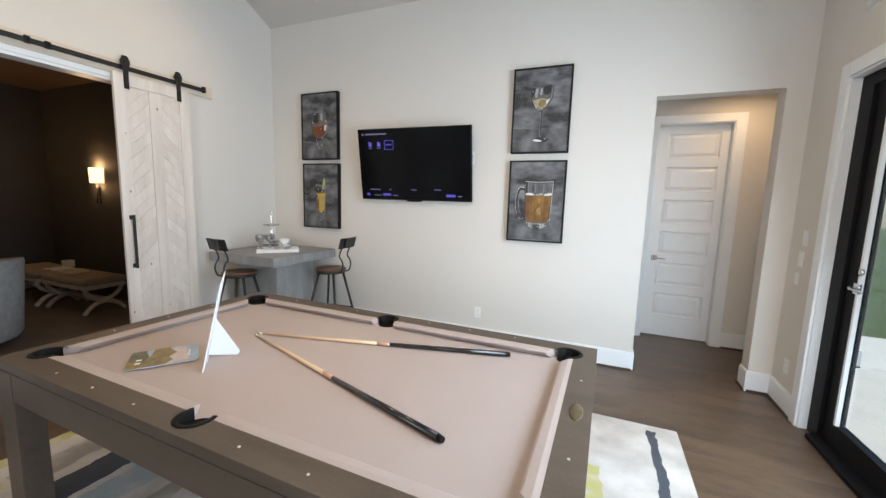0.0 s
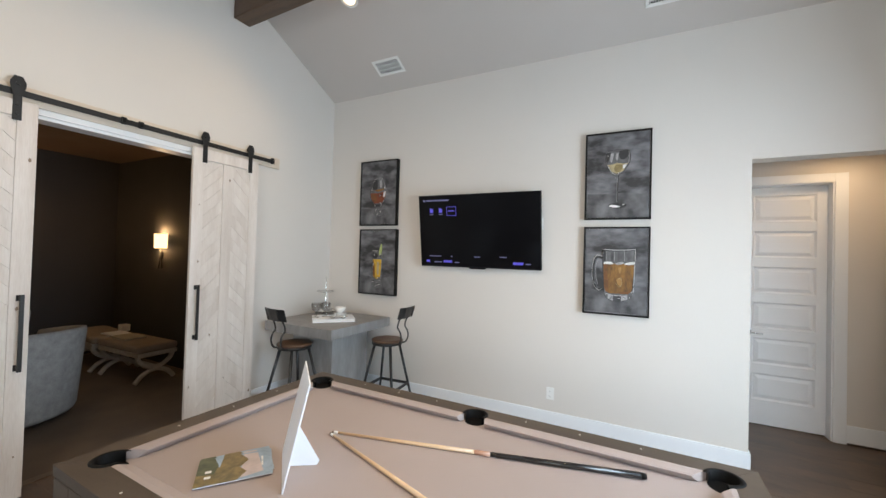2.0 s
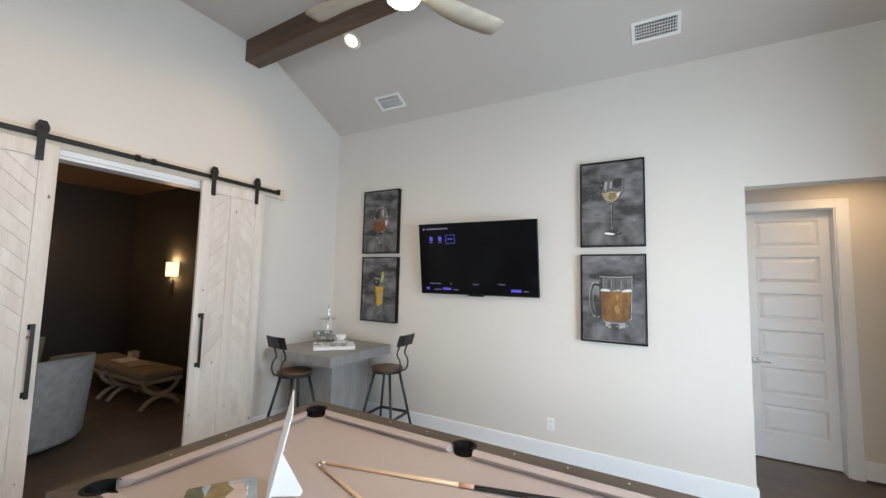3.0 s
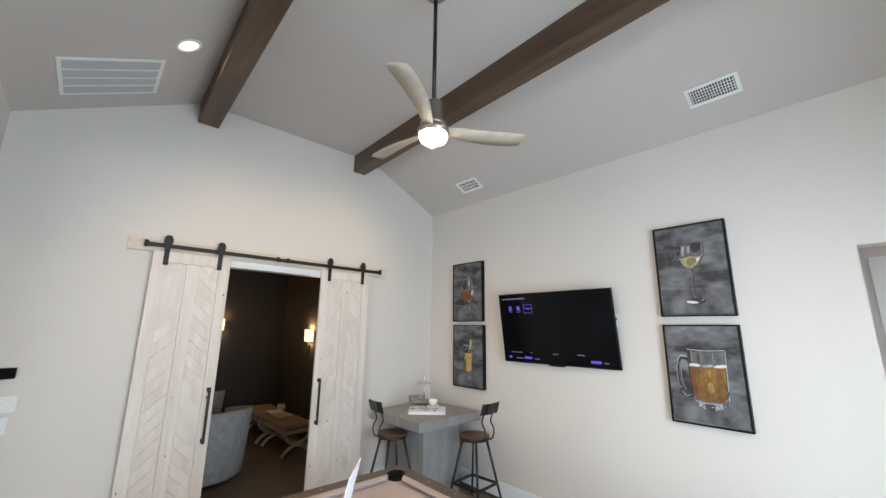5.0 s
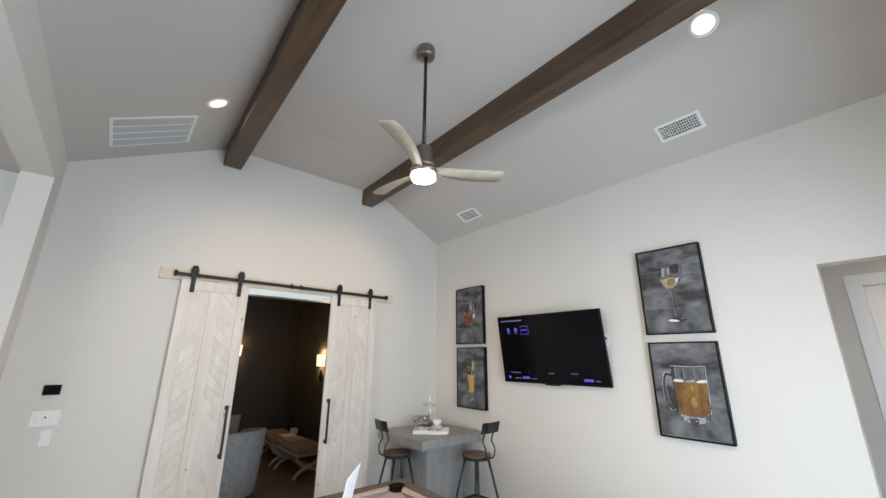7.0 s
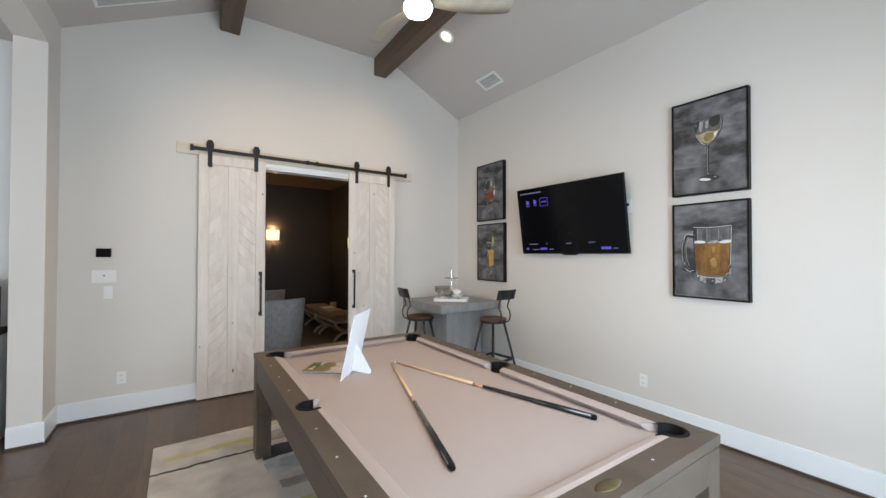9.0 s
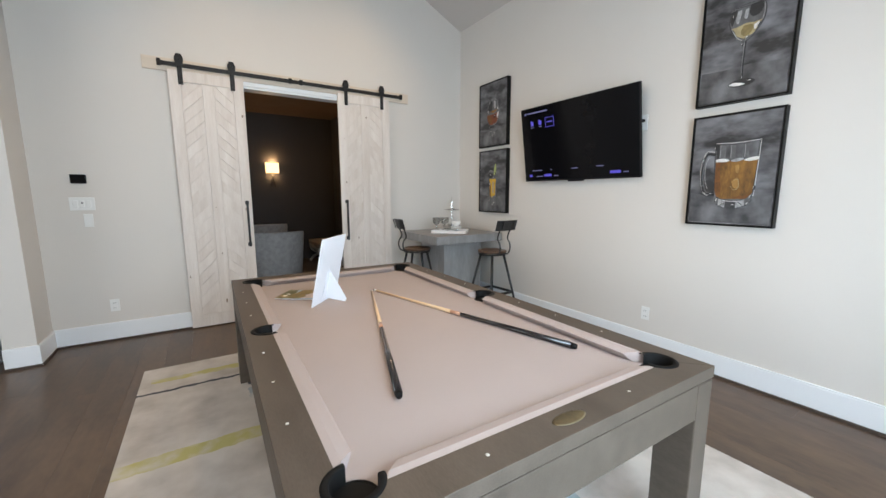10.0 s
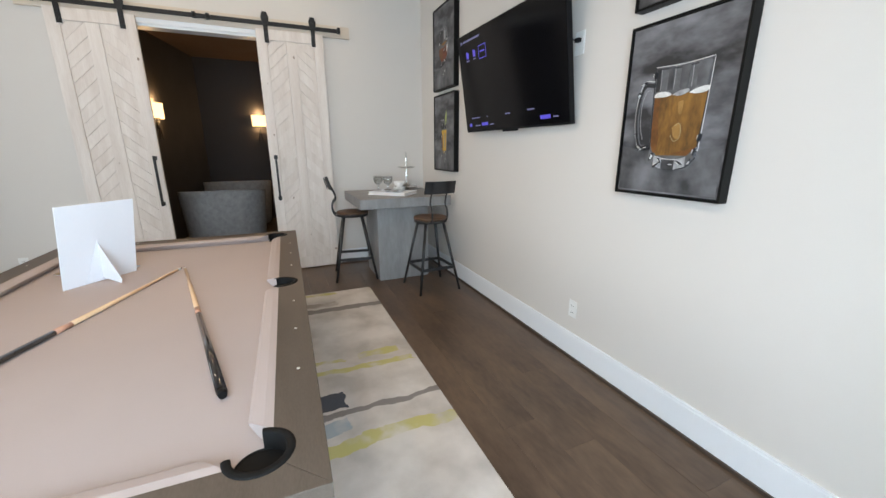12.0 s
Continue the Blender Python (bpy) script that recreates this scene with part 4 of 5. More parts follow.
def wine(shape, line):
    shape("table_tone", [(-0.46, 0.02), (0.46, 0.02), (0.46, 0.27), (0.1, 0.30), (-0.2, 0.29), (-0.46, 0.30)], SMOKE)
    shape("bowl_tone", [(-0.175, 0.74), (-0.17, 0.64), (-0.10, 0.545), (0.0, 0.50), (0.10, 0.545), (0.18, 0.64), (0.185, 0.74), (0.15, 0.785), (-0.14, 0.785)], MIDP, True)
    shape("bowl_dark", [(-0.165, 0.765), (-0.175, 0.69), (-0.155, 0.645), (-0.13, 0.69), (-0.11, 0.765)], DARKP, True)
    shape("bowl_dark", [(0.03, 0.78), (0.02, 0.72), (0.06, 0.68), (0.13, 0.69), (0.165, 0.74), (0.14, 0.78)], DARKP, True)
    shape("wine", [(-0.155, 0.625), (-0.09, 0.55), (0.0, 0.512), (0.09, 0.55), (0.16, 0.635), (0.08, 0.63), (0.0, 0.642), (-0.08, 0.628)], STRAW)
    shape("wine_shade", [(-0.03, 0.625), (-0.05, 0.57), (0.0, 0.535), (0.06, 0.56), (0.07, 0.615)], OLIVEP, True)
    shape("wine_light", [(0.08, 0.61), (0.09, 0.57), (0.13, 0.60), (0.13, 0.625)], WHITEP, True)
    shape("reflection", [(-0.10, 0.755), (-0.115, 0.68), (-0.085, 0.655), (-0.06, 0.75)], PALEP, True)
    shape("reflection", [(-0.02, 0.75), (-0.03, 0.69), (0.0, 0.68), (0.01, 0.75)], PALEP, True)
    line("glass_edge", [(-0.14, 0.785), (-0.18, 0.73), (-0.17, 0.63), (-0.08, 0.53), (-0.01, 0.49)], DARKP, 0.0040)
    line("glass_edge", [(0.15, 0.785), (0.19, 0.73), (0.175, 0.63), (0.08, 0.53), (0.01, 0.49)], DARKP, 0.0040)
    line("glass_edge", [(0.165, 0.77), (0.175, 0.71), (0.165, 0.64)], PALEP, 0.0030)
    line("glass_edge", [(-0.155, 0.625), (-0.09, 0.54), (-0.03, 0.505)], WHITEP, 0.0030)
    line("rim", [(-0.14, 0.785), (0.0, 0.795), (0.15, 0.785), (0.0, 0.776), (-0.14, 0.785)], DARKP, 0.0026)
    line("stem", [(0.012, 0.49), (0.006, 0.34), (0.010, 0.19)], DARKP, 0.0075)
    line("stem", [(0.002, 0.49), (0.0, 0.34), (0.002, 0.19)], PALEP, 0.0045)
    shape("foot", [(-0.14, 0.15), (-0.05, 0.125), (0.10, 0.13), (0.15, 0.16), (0.07, 0.185), (-0.07, 0.18)], DARKP, True)
    shape("foot_light", [(-0.125, 0.15), (-0.04, 0.133), (0.05, 0.140), (0.0, 0.155), (-0.08, 0.165)], WHITEP, True)
    glints(shape, [(0.02, 0.525, 0.03, 30), (-0.02, 0.47, 0.018, 80), (0.09, 0.165, 0.03, 10), (-0.135, 0.60, 0.03, -50), (0.13, 0.60, 0.028, 55), (-0.15, 0.72, 0.026, 85), (0.005, 0.20, 0.02, 85)], 3)


def mug(shape, line):
    shape("table_tone", [(-0.46, 0.03), (0.46, 0.03), (0.46, 0.30), (0.3, 0.28), (0.0, 0.26), (-0.3, 0.28), (-0.46, 0.30)], SMOKE)
    shape("cast_shadow", [(-0.34, 0.27), (-0.20, 0.24), (-0.15, 0.19), (-0.28, 0.21)], SMOKE, True)
    shape("glass_tone", [(-0.20, 0.745), (-0.185, 0.5), (-0.165, 0.25), (-0.09, 0.165), (0.20, 0.165), (0.265, 0.25), (0.28, 0.5), (0.288, 0.745)], MIDP)
    shape("beer", [(-0.185, 0.585), (-0.165, 0.30), (-0.10, 0.245), (0.20, 0.245), (0.26, 0.30), (0.275, 0.585)], AMBER)
    shape("beer_shade", [(-0.186, 0.575), (-0.168, 0.32), (-0.12, 0.26), (-0.10, 0.34), (-0.125, 0.46), (-0.13, 0.575)], UMBER, True)
    shape("beer_shade", [(0.02, 0.255), (0.10, 0.25), (0.20, 0.25), (0.245, 0.29), (0.16, 0.275)], UMBER, True)
    shape("beer_light", [(0.04, 0.54), (0.055, 0.48), (0.08, 0.475), (0.085, 0.54)], OCHREP, True)
    shape("beer_light", [(0.015, 0.40), (0.04, 0.35), (0.085, 0.34), (0.10, 0.39), (0.06, 0.425)], OCHREP, True)
    shape("glass_dark", [(-0.19, 0.735), (-0.183, 0.61), (-0.15, 0.61), (-0.155, 0.735)], DARKP)
    shape("glass_dark", [(-0.08, 0.73), (-0.075, 0.61), (-0.03, 0.61), (-0.035, 0.73)], SMOKE)
    shape("glass_dark", [(0.03, 0.735), (0.035, 0.61), (0.10, 0.61), (0.11, 0.735)], SMOKE)
    shape("glass_light", [(0.17, 0.735), (0.175, 0.61), (0.26, 0.61), (0.268, 0.735)], SMOKE)
    for gx in (-0.145, -0.022, 0.13):
        line("facet_edge", [(gx, 0.735), (gx + 0.004, 0.67), (gx + 0.002, 0.612)], PALEP, 0.0026)
    line("rim_shade", [(-0.20, 0.733), (0.05, 0.722), (0.285, 0.735)], DARKP, 0.0050)
    shape("foam", [(-0.185, 0.578), (-0.17, 0.600), (-0.09, 0.604), (-0.03, 0.586), (-0.08, 0.574)], WHITEP, True)
    shape("foam", [(-0.02, 0.580), (0.03, 0.596), (0.11, 0.604), (0.12, 0.588), (0.05, 0.572)], PALEP, True)
    shape("foam", [(0.125, 0.582), (0.19, 0.600), (0.275, 0.606), (0.272, 0.580), (0.19, 0.572)], WHITEP, True)
    line("glass_edge", [(-0.205, 0.745), (-0.19, 0.5), (-0.17, 0.26)], DARKP, 0.0050)
    line("glass_edge", [(0.283, 0.745), (0.272, 0.5), (0.255, 0.28)], DARKP, 0.0040)
    line("glass_edge", [(0.290, 0.745), (0.280, 0.5), (0.268, 0.27)], WHITEP, 0.0028)
    line("rim", [(-0.20, 0.745), (0.05, 0.737), (0.29, 0.748)], WHITEP, 0.0028)
    line("handle_shade", [(-0.19, 0.642), (-0.29, 0.648), (-0.335, 0.55), (-0.335, 0.42), (-0.285, 0.30), (-0.19, 0.30)], DARKP, 0.0150)
    line("handle_tone", [(-0.19, 0.642), (-0.285, 0.645), (-0.325, 0.55), (-0.325, 0.42), (-0.28, 0.31), (-0.19, 0.30)], MIDP, 0.0090)
    line("handle_edge", [(-0.20, 0.668), (-0.30, 0.67), (-0.352, 0.56), (-0.352, 0.42), (-0.305, 0.29)], WHITEP, 0.0034)
    line("handle_edge", [(-0.22, 0.62), (-0.27, 0.615), (-0.302, 0.54), (-0.295, 0.42), (-0.26, 0.34)], PALEP, 0.0028)
    # thick faceted glass foot
    feet = [-0.165, -0.11, -0.03, 0.09, 0.185, 0.255]
    low = [0.225, 0.185, 0.165, 0.165, 0.185, 0.235]
    for k in range(5):
        a, b = feet[k], feet[k + 1]
        shape("base_facet", [(a, low[k] + 0.055), (b, low[k + 1] + 0.055), (b, low[k + 1]), (a, low[k])], (MIDP, PALEP, SMOKE, PALEP, MIDP)[k])
        line("facet_edge", [(b, low[k + 1] + 0.055), (b - 0.004, low[k + 1] + 0.03), (b - 0.002, low[k + 1])], DARKP if k % 2 else WHITEP, 0.0030)
    line("base_edge", [(-0.165, 0.262), (-0.09, 0.235), (0.05, 0.222), (0.19, 0.235), (0.262, 0.278)], WHITEP, 0.0034)
    line("base_edge", [(-0.165, 0.225), (-0.10, 0.182), (0.03, 0.163), (0.18, 0.182), (0.255, 0.235)], DARKP, 0.0040)
    line("base_edge", [(-0.02, 0.182), (0.03, 0.196), (0.08, 0.182), (0.03, 0.172), (-0.02, 0.182)], DARKP, 0.0040)
    line("beer_light", [(0.01, 0.36), (0.05, 0.325), (0.10, 0.35), (0.085, 0.42), (0.04, 0.41)], STRAW, 0.0022)
    glints(shape, [(-0.30, 0.66, 0.03, 20), (-0.29, 0.295, 0.04, -35), (-0.21, 0.29, 0.03, 10), (0.22, 0.21, 0.03, 60), (0.06, 0.19, 0.03, 0), (-0.08, 0.19, 0.03, 40),
                   (-0.13, 0.235, 0.035, 70), (-0.05, 0.215, 0.026, -60), (0.13, 0.205, 0.030, -30), (0.245, 0.265, 0.028, 80),
                   (-0.335, 0.60, 0.020, 75), (-0.31, 0.36, 0.020, -70), (-0.245, 0.275, 0.030, 20), (-0.19, 0.70, 0.026, 85), (0.275, 0.34, 0.030, 80)], 8)


def snifter(shape, line):
    shape("table_tone", [(-0.46, 0.02), (0.46, 0.02), (0.46, 0.26), (0.0, 0.24), (-0.46, 0.27)], SMOKE)
    shape("glass_tone", [(-0.12, 0.715), (-0.20, 0.58), (-0.215, 0.46), (-0.12, 0.34), (0.12, 0.34), (0.215, 0.46), (0.20, 0.58), (0.12, 0.715)], MIDP, True)
    shape("drink", [(-0.212, 0.50), (-0.19, 0.41), (-0.10, 0.34), (0.10, 0.34), (0.19, 0.41), (0.213, 0.52), (0.0, 0.495)], RUST)
    shape("drink_shade", [(-0.19, 0.49), (-0.17, 0.41), (-0.08, 0.36), (-0.03, 0.40), (-0.08, 0.48)], UMBER, True)
    shape("drink_light", [(-0.12, 0.545), (0.0, 0.52), (0.12, 0.54), (0.16, 0.56), (0.0, 0.555)], AMBER, True)
    shape("drink_light", [(0.14, 0.50), (0.15, 0.43), (0.19, 0.46), (0.20, 0.52)], WHITEP, True)
    shape("glass_dark", [(-0.12, 0.69), (-0.17, 0.58), (-0.10, 0.55), (-0.03, 0.57), (-0.03, 0.70)], DARKP, True)
    shape("glass_light", [(0.03, 0.69), (0.04, 0.60), (0.09, 0.58), (0.10, 0.68)], PALEP, True)
    line("glass_edge", [(-0.12, 0.715), (-0.20, 0.58), (-0.215, 0.45), (-0.10, 0.33), (-0.06, 0.28)], DARKP, 0.0040)
    line("glass_edge", [(0.12, 0.715), (0.20, 0.58), (0.215, 0.45), (0.10, 0.33), (0.06, 0.28)], PALEP, 0.0030)
    line("rim", [(-0.12, 0.715), (0.0, 0.727), (0.12, 0.715), (0.0, 0.705), (-0.12, 0.715)], PALEP, 0.0022)
    shape("foot_tone", [(-0.15, 0.20), (-0.09, 0.155), (0.09, 0.155), (0.15, 0.20), (0.06, 0.275), (-0.06, 0.275)], MIDP, True)
    line("foot_edge", [(-0.06, 0.27), (-0.14, 0.20), (-0.08, 0.155), (0.08, 0.155), (0.14, 0.20)], PALEP, 0.0030)
    glints(shape, [(-0.05, 0.24, 0.05, 70), (0.06, 0.21, 0.05, -50), (0.0, 0.175, 0.05, 10), (-0.07, 0.30, 0.04, 60), (-0.17, 0.56, 0.05, 70), (0.17, 0.57, 0.05, -70), (0.06, 0.46, 0.05, 40), (-0.10, 0.68, 0.04, 20), (0.08, 0.34, 0.05, -30)], 4)


def pilsner(shape, line):
    shape("table_tone", [(-0.46, 0.02), (0.46, 0.02), (0.46, 0.28), (0.0, 0.26), (-0.46, 0.29)], SMOKE)
    shape("glass_tone", [(-0.13, 0.67), (-0.115, 0.19), (0.12, 0.19), (0.14, 0.67)], MIDP)
    shape("drink", [(-0.115, 0.54), (-0.095, 0.28), (0.0, 0.235), (0.10, 0.28), (0.12, 0.54)], GOLD)
    shape("drink_shade", [(-0.11, 0.54), (-0.09, 0.30), (-0.05, 0.27), (-0.06, 0.45)], UMBER, True)
    shape("drink_light", [(0.0, 0.50), (0.0, 0.34), (0.05, 0.31), (0.06, 0.48)], STRAW, True)
    shape("leaf", [(0.05, 0.60), (0.11, 0.61), (0.13, 0.70), (0.11, 0.78), (0.06, 0.70)], LIME, True)
    shape("glass_dark", [(-0.115, 0.65), (-0.11, 0.56), (0.0, 0.56), (0.01, 0.62)], DARKP, True)
    line("glass_edge", [(-0.13, 0.67), (-0.125, 0.42), (-0.11, 0.20)], DARKP, 0.0040)
    line("glass_edge", [(0.14, 0.67), (0.13, 0.42), (0.115, 0.20)], PALEP, 0.0028)
    line("rim", [(-0.13, 0.67), (-0.06, 0.672), (0.02, 0.668)], WHITEP, 0.0034)
    shape("foot_tone", [(-0.12, 0.20), (-0.14, 0.14), (0.0, 0.105), (0.14, 0.13), (0.12, 0.20), (0.0, 0.22)], MIDP, True)
    glints(shape, [(-0.10, 0.20, 0.05, 30), (0.06, 0.16, 0.06, -20), (0.0, 0.13, 0.05, 10), (0.09, 0.22, 0.04, 60), (-0.07, 0.61, 0.03, 80), (0.10, 0.62, 0.04, 85), (-0.10, 0.46, 0.04, 88), (0.03, 0.26, 0.05, 15), (0.05, 0.57, 0.04, 10)], 6)


picture(-3.206, 2.022, "black-framed painting of an amber snifter on cloudy grey", snifter)
picture(-3.194, 1.172, "black-framed painting of a golden tall glass on cloudy grey", pilsner)
picture(-0.525, 2.050, "black-framed painting of a white wine glass on cloudy grey", wine)
picture(-0.525, 1.177, "black-framed painting of a handled beer mug on cloudy grey", mug)

# ---- corner bar table and stools ----
bt = thing("bar_table", (-3.15, 3.85, 0), "square grey concrete bar table on a block pedestal in the corner", "bar table")
part("tabletop", box((-3.635, 3.355, 0.822), (-2.690, 4.335, 0.922), 0.005), CONCRETE, bt)
part("pedestal", box((-3.43, 3.560, 0.0), (-2.862, 4.13, 0.822), 0.006), CONCRETE, bt)

st = thing("bar_stool", (0, 0, 0), "industrial dark steel stool with a round walnut seat and low back", "bar stool", "stools at the bar table")
part("seat", lathe([(0, 0.688), (0.150, 0.688), (0.168, 0.692), (0.172, 0.702), (0.168, 0.714), (0.15, 0.718), (0.08, 0.713), (0, 0.711)], (0, 0, 0.032), 36), SEATWOOD, st, "round dished walnut seat")
part("seat_ring", lathe([(0.140, 0.664), (0.166, 0.664), (0.166, 0.6875), (0.140, 0.6875)], (0, 0, 0.032), 32, closed=True), STEEL, st)
def leg_at(sx, sy, z):
    f = 1 - z / 0.70
    return Vector((sx * (0.095 + 0.125 * f), sy * (0.095 + 0.125 * f), z))
for sx in (-1, 1):
    for sy in (-1, 1):
        part("leg", rod(leg_at(sx, sy, 0.0), leg_at(sx, sy, 0.70), 0.0125, 0.0155, 6), STEEL, st)
for a, b in (((-1, -1), (1, -1)), ((1, -1), (1, 1)), ((1, 1), (-1, 1)), ((-1, 1), (-1, -1))):
    p, q = leg_at(*a, 0.24), leg_at(*b, 0.24)
    bm = bmesh.new()
    d = (q - p).normalized()
    m = Matrix.Translation((p + q) / 2) @ d.to_track_quat("X", "Z").to_matrix().to_4x4()
    bmesh.ops.create_cube(bm, size=1, matrix=m @ Matrix.Diagonal(((q - p).length, 0.010, 0.030, 1)))
    part("footrest", bm, STEEL, st)
for s in (-1, 1):
    pts = curve_points([(0.12, s * 0.075, 0.705), (0.185, s * 0.078, 0.722), (0.212, s * 0.080, 0.79), (0.200, s * 0.080, 0.85), (0.170, s * 0.080, 0.895), (0.182, s * 0.080, 0.955), (0.215, s * 0.080, 1.02), (0.235, s * 0.080, 1.08)], 6)
    part("back_support", tube(pts, 0.0085, 8), STEEL, st)
bm = bmesh.new()
rows = []
for i in range(9):
    y = -0.16 + 0.32 * i / 8
    bow = 0.028 * (1 - (y / 0.16) ** 2)
    rows.append([bm.verts.new((0.205 + bow + dx, y, z)) for dx, z in ((0.0, 0.995), (0.034, 1.115), (0.038, 1.115), (0.004, 0.995))])
for p, q in zip(rows, rows[1:]):
    for k in range(4):
        bm.faces.new((p[k], q[k], q[(k + 1) % 4], p[(k + 1) % 4]))
bm.faces.new(rows[0])
bm.faces.new(rows[-1])
bmesh.ops.recalc_face_normals(bm, faces=bm.faces)
part("backrest", bm, STEEL, st, "curved dark steel back plate")
for s in (-1, 1):
    for z in (1.025, 1.085):
        part("rivet", rod((0.235 + (z - 0.995) * 0.31, s * 0.08, z), (0.242 + (z - 0.995) * 0.31, s * 0.08, z), 0.007, 0.005, 8), STEEL, st)
for s in (-1, 1):
    for face in (-0.0035, 0.0405):
        bm = bmesh.new()
        bmesh.ops.create_cube(bm, size=1, matrix=Matrix.LocRotScale((0.226 + 0.015 + face - (0.0185 if face > 0 else 0), s * 0.08, 1.055), Euler((0, math.atan(0.034 / 0.12), 0)), (0.005, 0.026, 0.116)))
        part("strap", bm, STEEL, st, "flat steel strap")
st.matrix_basis = pose(-2.50, 4.02, 0, 0, 0, 4)
copy_thing(st, pose(-3.178, 3.358, 0, 0, 0, -97))

# tableware on the bar table
BT = 0.922
bk = thing("book", (-3.0, 3.70, BT), "thick white book lying on the bar table", "book")
c = [Vector((-3.124, 3.530, 0)), Vector((-2.815, 3.852, 0))]
ux = (c[1] - c[0]).normalized()
uy = Vector((-ux.y, ux.x, 0))
base = c[0]
def slab(z0, z1, inset, bv):
    w, d = (c[1] - c[0]).length, 0.32
    bm = box((inset, inset, z0), (w - inset, d - inset, z1), bv)
    m = Matrix.Translation((base.x, base.y, 0)) @ Matrix(((ux.x, uy.x, 0, 0), (ux.y, uy.y, 0, 0), (0, 0, 1, 0), (0, 0, 0, 1)))
    return turned(bm, m)
part("cover", slab(BT, BT + 0.004, 0, 0.001), CARD, bk)
part("pages", slab(BT + 0.004, BT + 0.030, 0.006, 0.001), CHINA, bk, "cream page block")
part("cover", slab(BT + 0.030, BT + 0.034, 0, 0.001), CARD, bk)
BK = BT + 0.034
CLEARISH = glass_material("cut_goblet_glass", (0.86, 0.87, 0.87), 0.16)
def goblet(x, y, z):
    prof = [(0, 0.004), (0.038, 0.0), (0.038, 0.004), (0.009, 0.012), (0.007, 0.05), (0.014, 0.062), (0.044, 0.085), (0.053, 0.118), (0.051, 0.156), (0.0495, 0.156), (0.0512, 0.118), (0.042, 0.087), (0.012, 0.066), (0, 0.065)]
    lone("goblet", lathe(prof, (x, y, z), 24), CLEARISH, (x, y, z), "short-stemmed clear glass goblet standing on the book", "goblet", "goblets")
goblet(-3.212, 3.670, BK)
goblet(-3.168, 3.768, BK)
cup = lathe([(0, 0.0), (0.030, 0.0), (0.034, 0.008), (0.055, 0.030), (0.060, 0.062), (0.057, 0.062), (0.052, 0.032), (0.030, 0.012), (0, 0.010)], (-3.044, 3.862, BK + 0.046), 28)
lone("bowl", cup, CHINA, (-3.044, 3.862, BK + 0.046), "small white china bowl on stacked saucers", "bowl")
pl = bmesh.new()
for k in range(5):
    lathe([(0, 0.0), (0.05, 0.0), (0.070, 0.008), (0.071, 0.011), (0.045, 0.005), (0, 0.004)], (-3.044, 3.862, BK + 0.009 * k), 32, pl)
lone("saucer_stack", pl, CHINA, (-3.044, 3.862, BK), "stack of white china saucers", "saucers")
for x, y, r in ((-3.03, 3.73, 30), (-2.935, 3.79, -20)):
    pet = lathe([(0, 0.0), (0.022, 0.0), (0.040, 0.018), (0.052, 0.022), (0.040, 0.024), (0.020, 0.008), (0, 0.006)], (x, y, BK), 12)
    lone("silver_dish", pet, SILVER, (x, y, BK), "small silver dish on the book", "dish", "dishes on the book")
ts = thing("tiered_stand", (-3.48, 4.09, BT), "two-tier silver serving stand with a ring finial", "serving stand")
sx, sy = -3.485, 4.09
part("lower_tray", lathe([(0, 0.028), (0.04, 0.026), (0.125, 0.030), (0.140, 0.040), (0.138, 0.044), (0.12, 0.036), (0, 0.034)], (sx, sy, BT), 32), SILVER, ts)
part("foot", lathe([(0, 0), (0.05, 0), (0.048, 0.006), (0.02, 0.014), (0.018, 0.028), (0, 0.028)], (sx, sy, BT), 24), SILVER, ts)
part("stem", lathe([(0, 0.03), (0.012, 0.03), (0.008, 0.06), (0.016, 0.09), (0.010, 0.12), (0.018, 0.15), (0.009, 0.19), (0.009, 0.265), (0.015, 0.29), (0.008, 0.325), (0.014, 0.355), (0.007, 0.385), (0.010, 0.40), (0, 0.405)], (sx, sy, BT), 20), SILVER, ts)
part("upper_tray", lathe([(0, 0.262), (0.03, 0.260), (0.092, 0.264), (0.106, 0.273), (0.104, 0.277), (0.088, 0.269), (0, 0.268)], (sx, sy, BT), 32), SILVER, ts)
ring = [(sx + 0.017 * math.cos(t), sy - 0.010 * math.cos(t), BT + 0.425 + 0.022 * math.sin(t)) for t in np.linspace(0, 2 * math.pi, 19)]
part("ring_finial", tube(ring, 0.0035, 8), SILVER, ts)
lone("glass_dish", lathe([(0, 0.0), (0.05, 0.0), (0.075, 0.03), (0.072, 0.03), (0.048, 0.006), (0, 0.006)], (-3.42, 4.05, BT + 0.046), 24), CLEARISH, (-3.42, 4.05, BT + 0.046), "small clear glass dish on the serving stand", "dish")

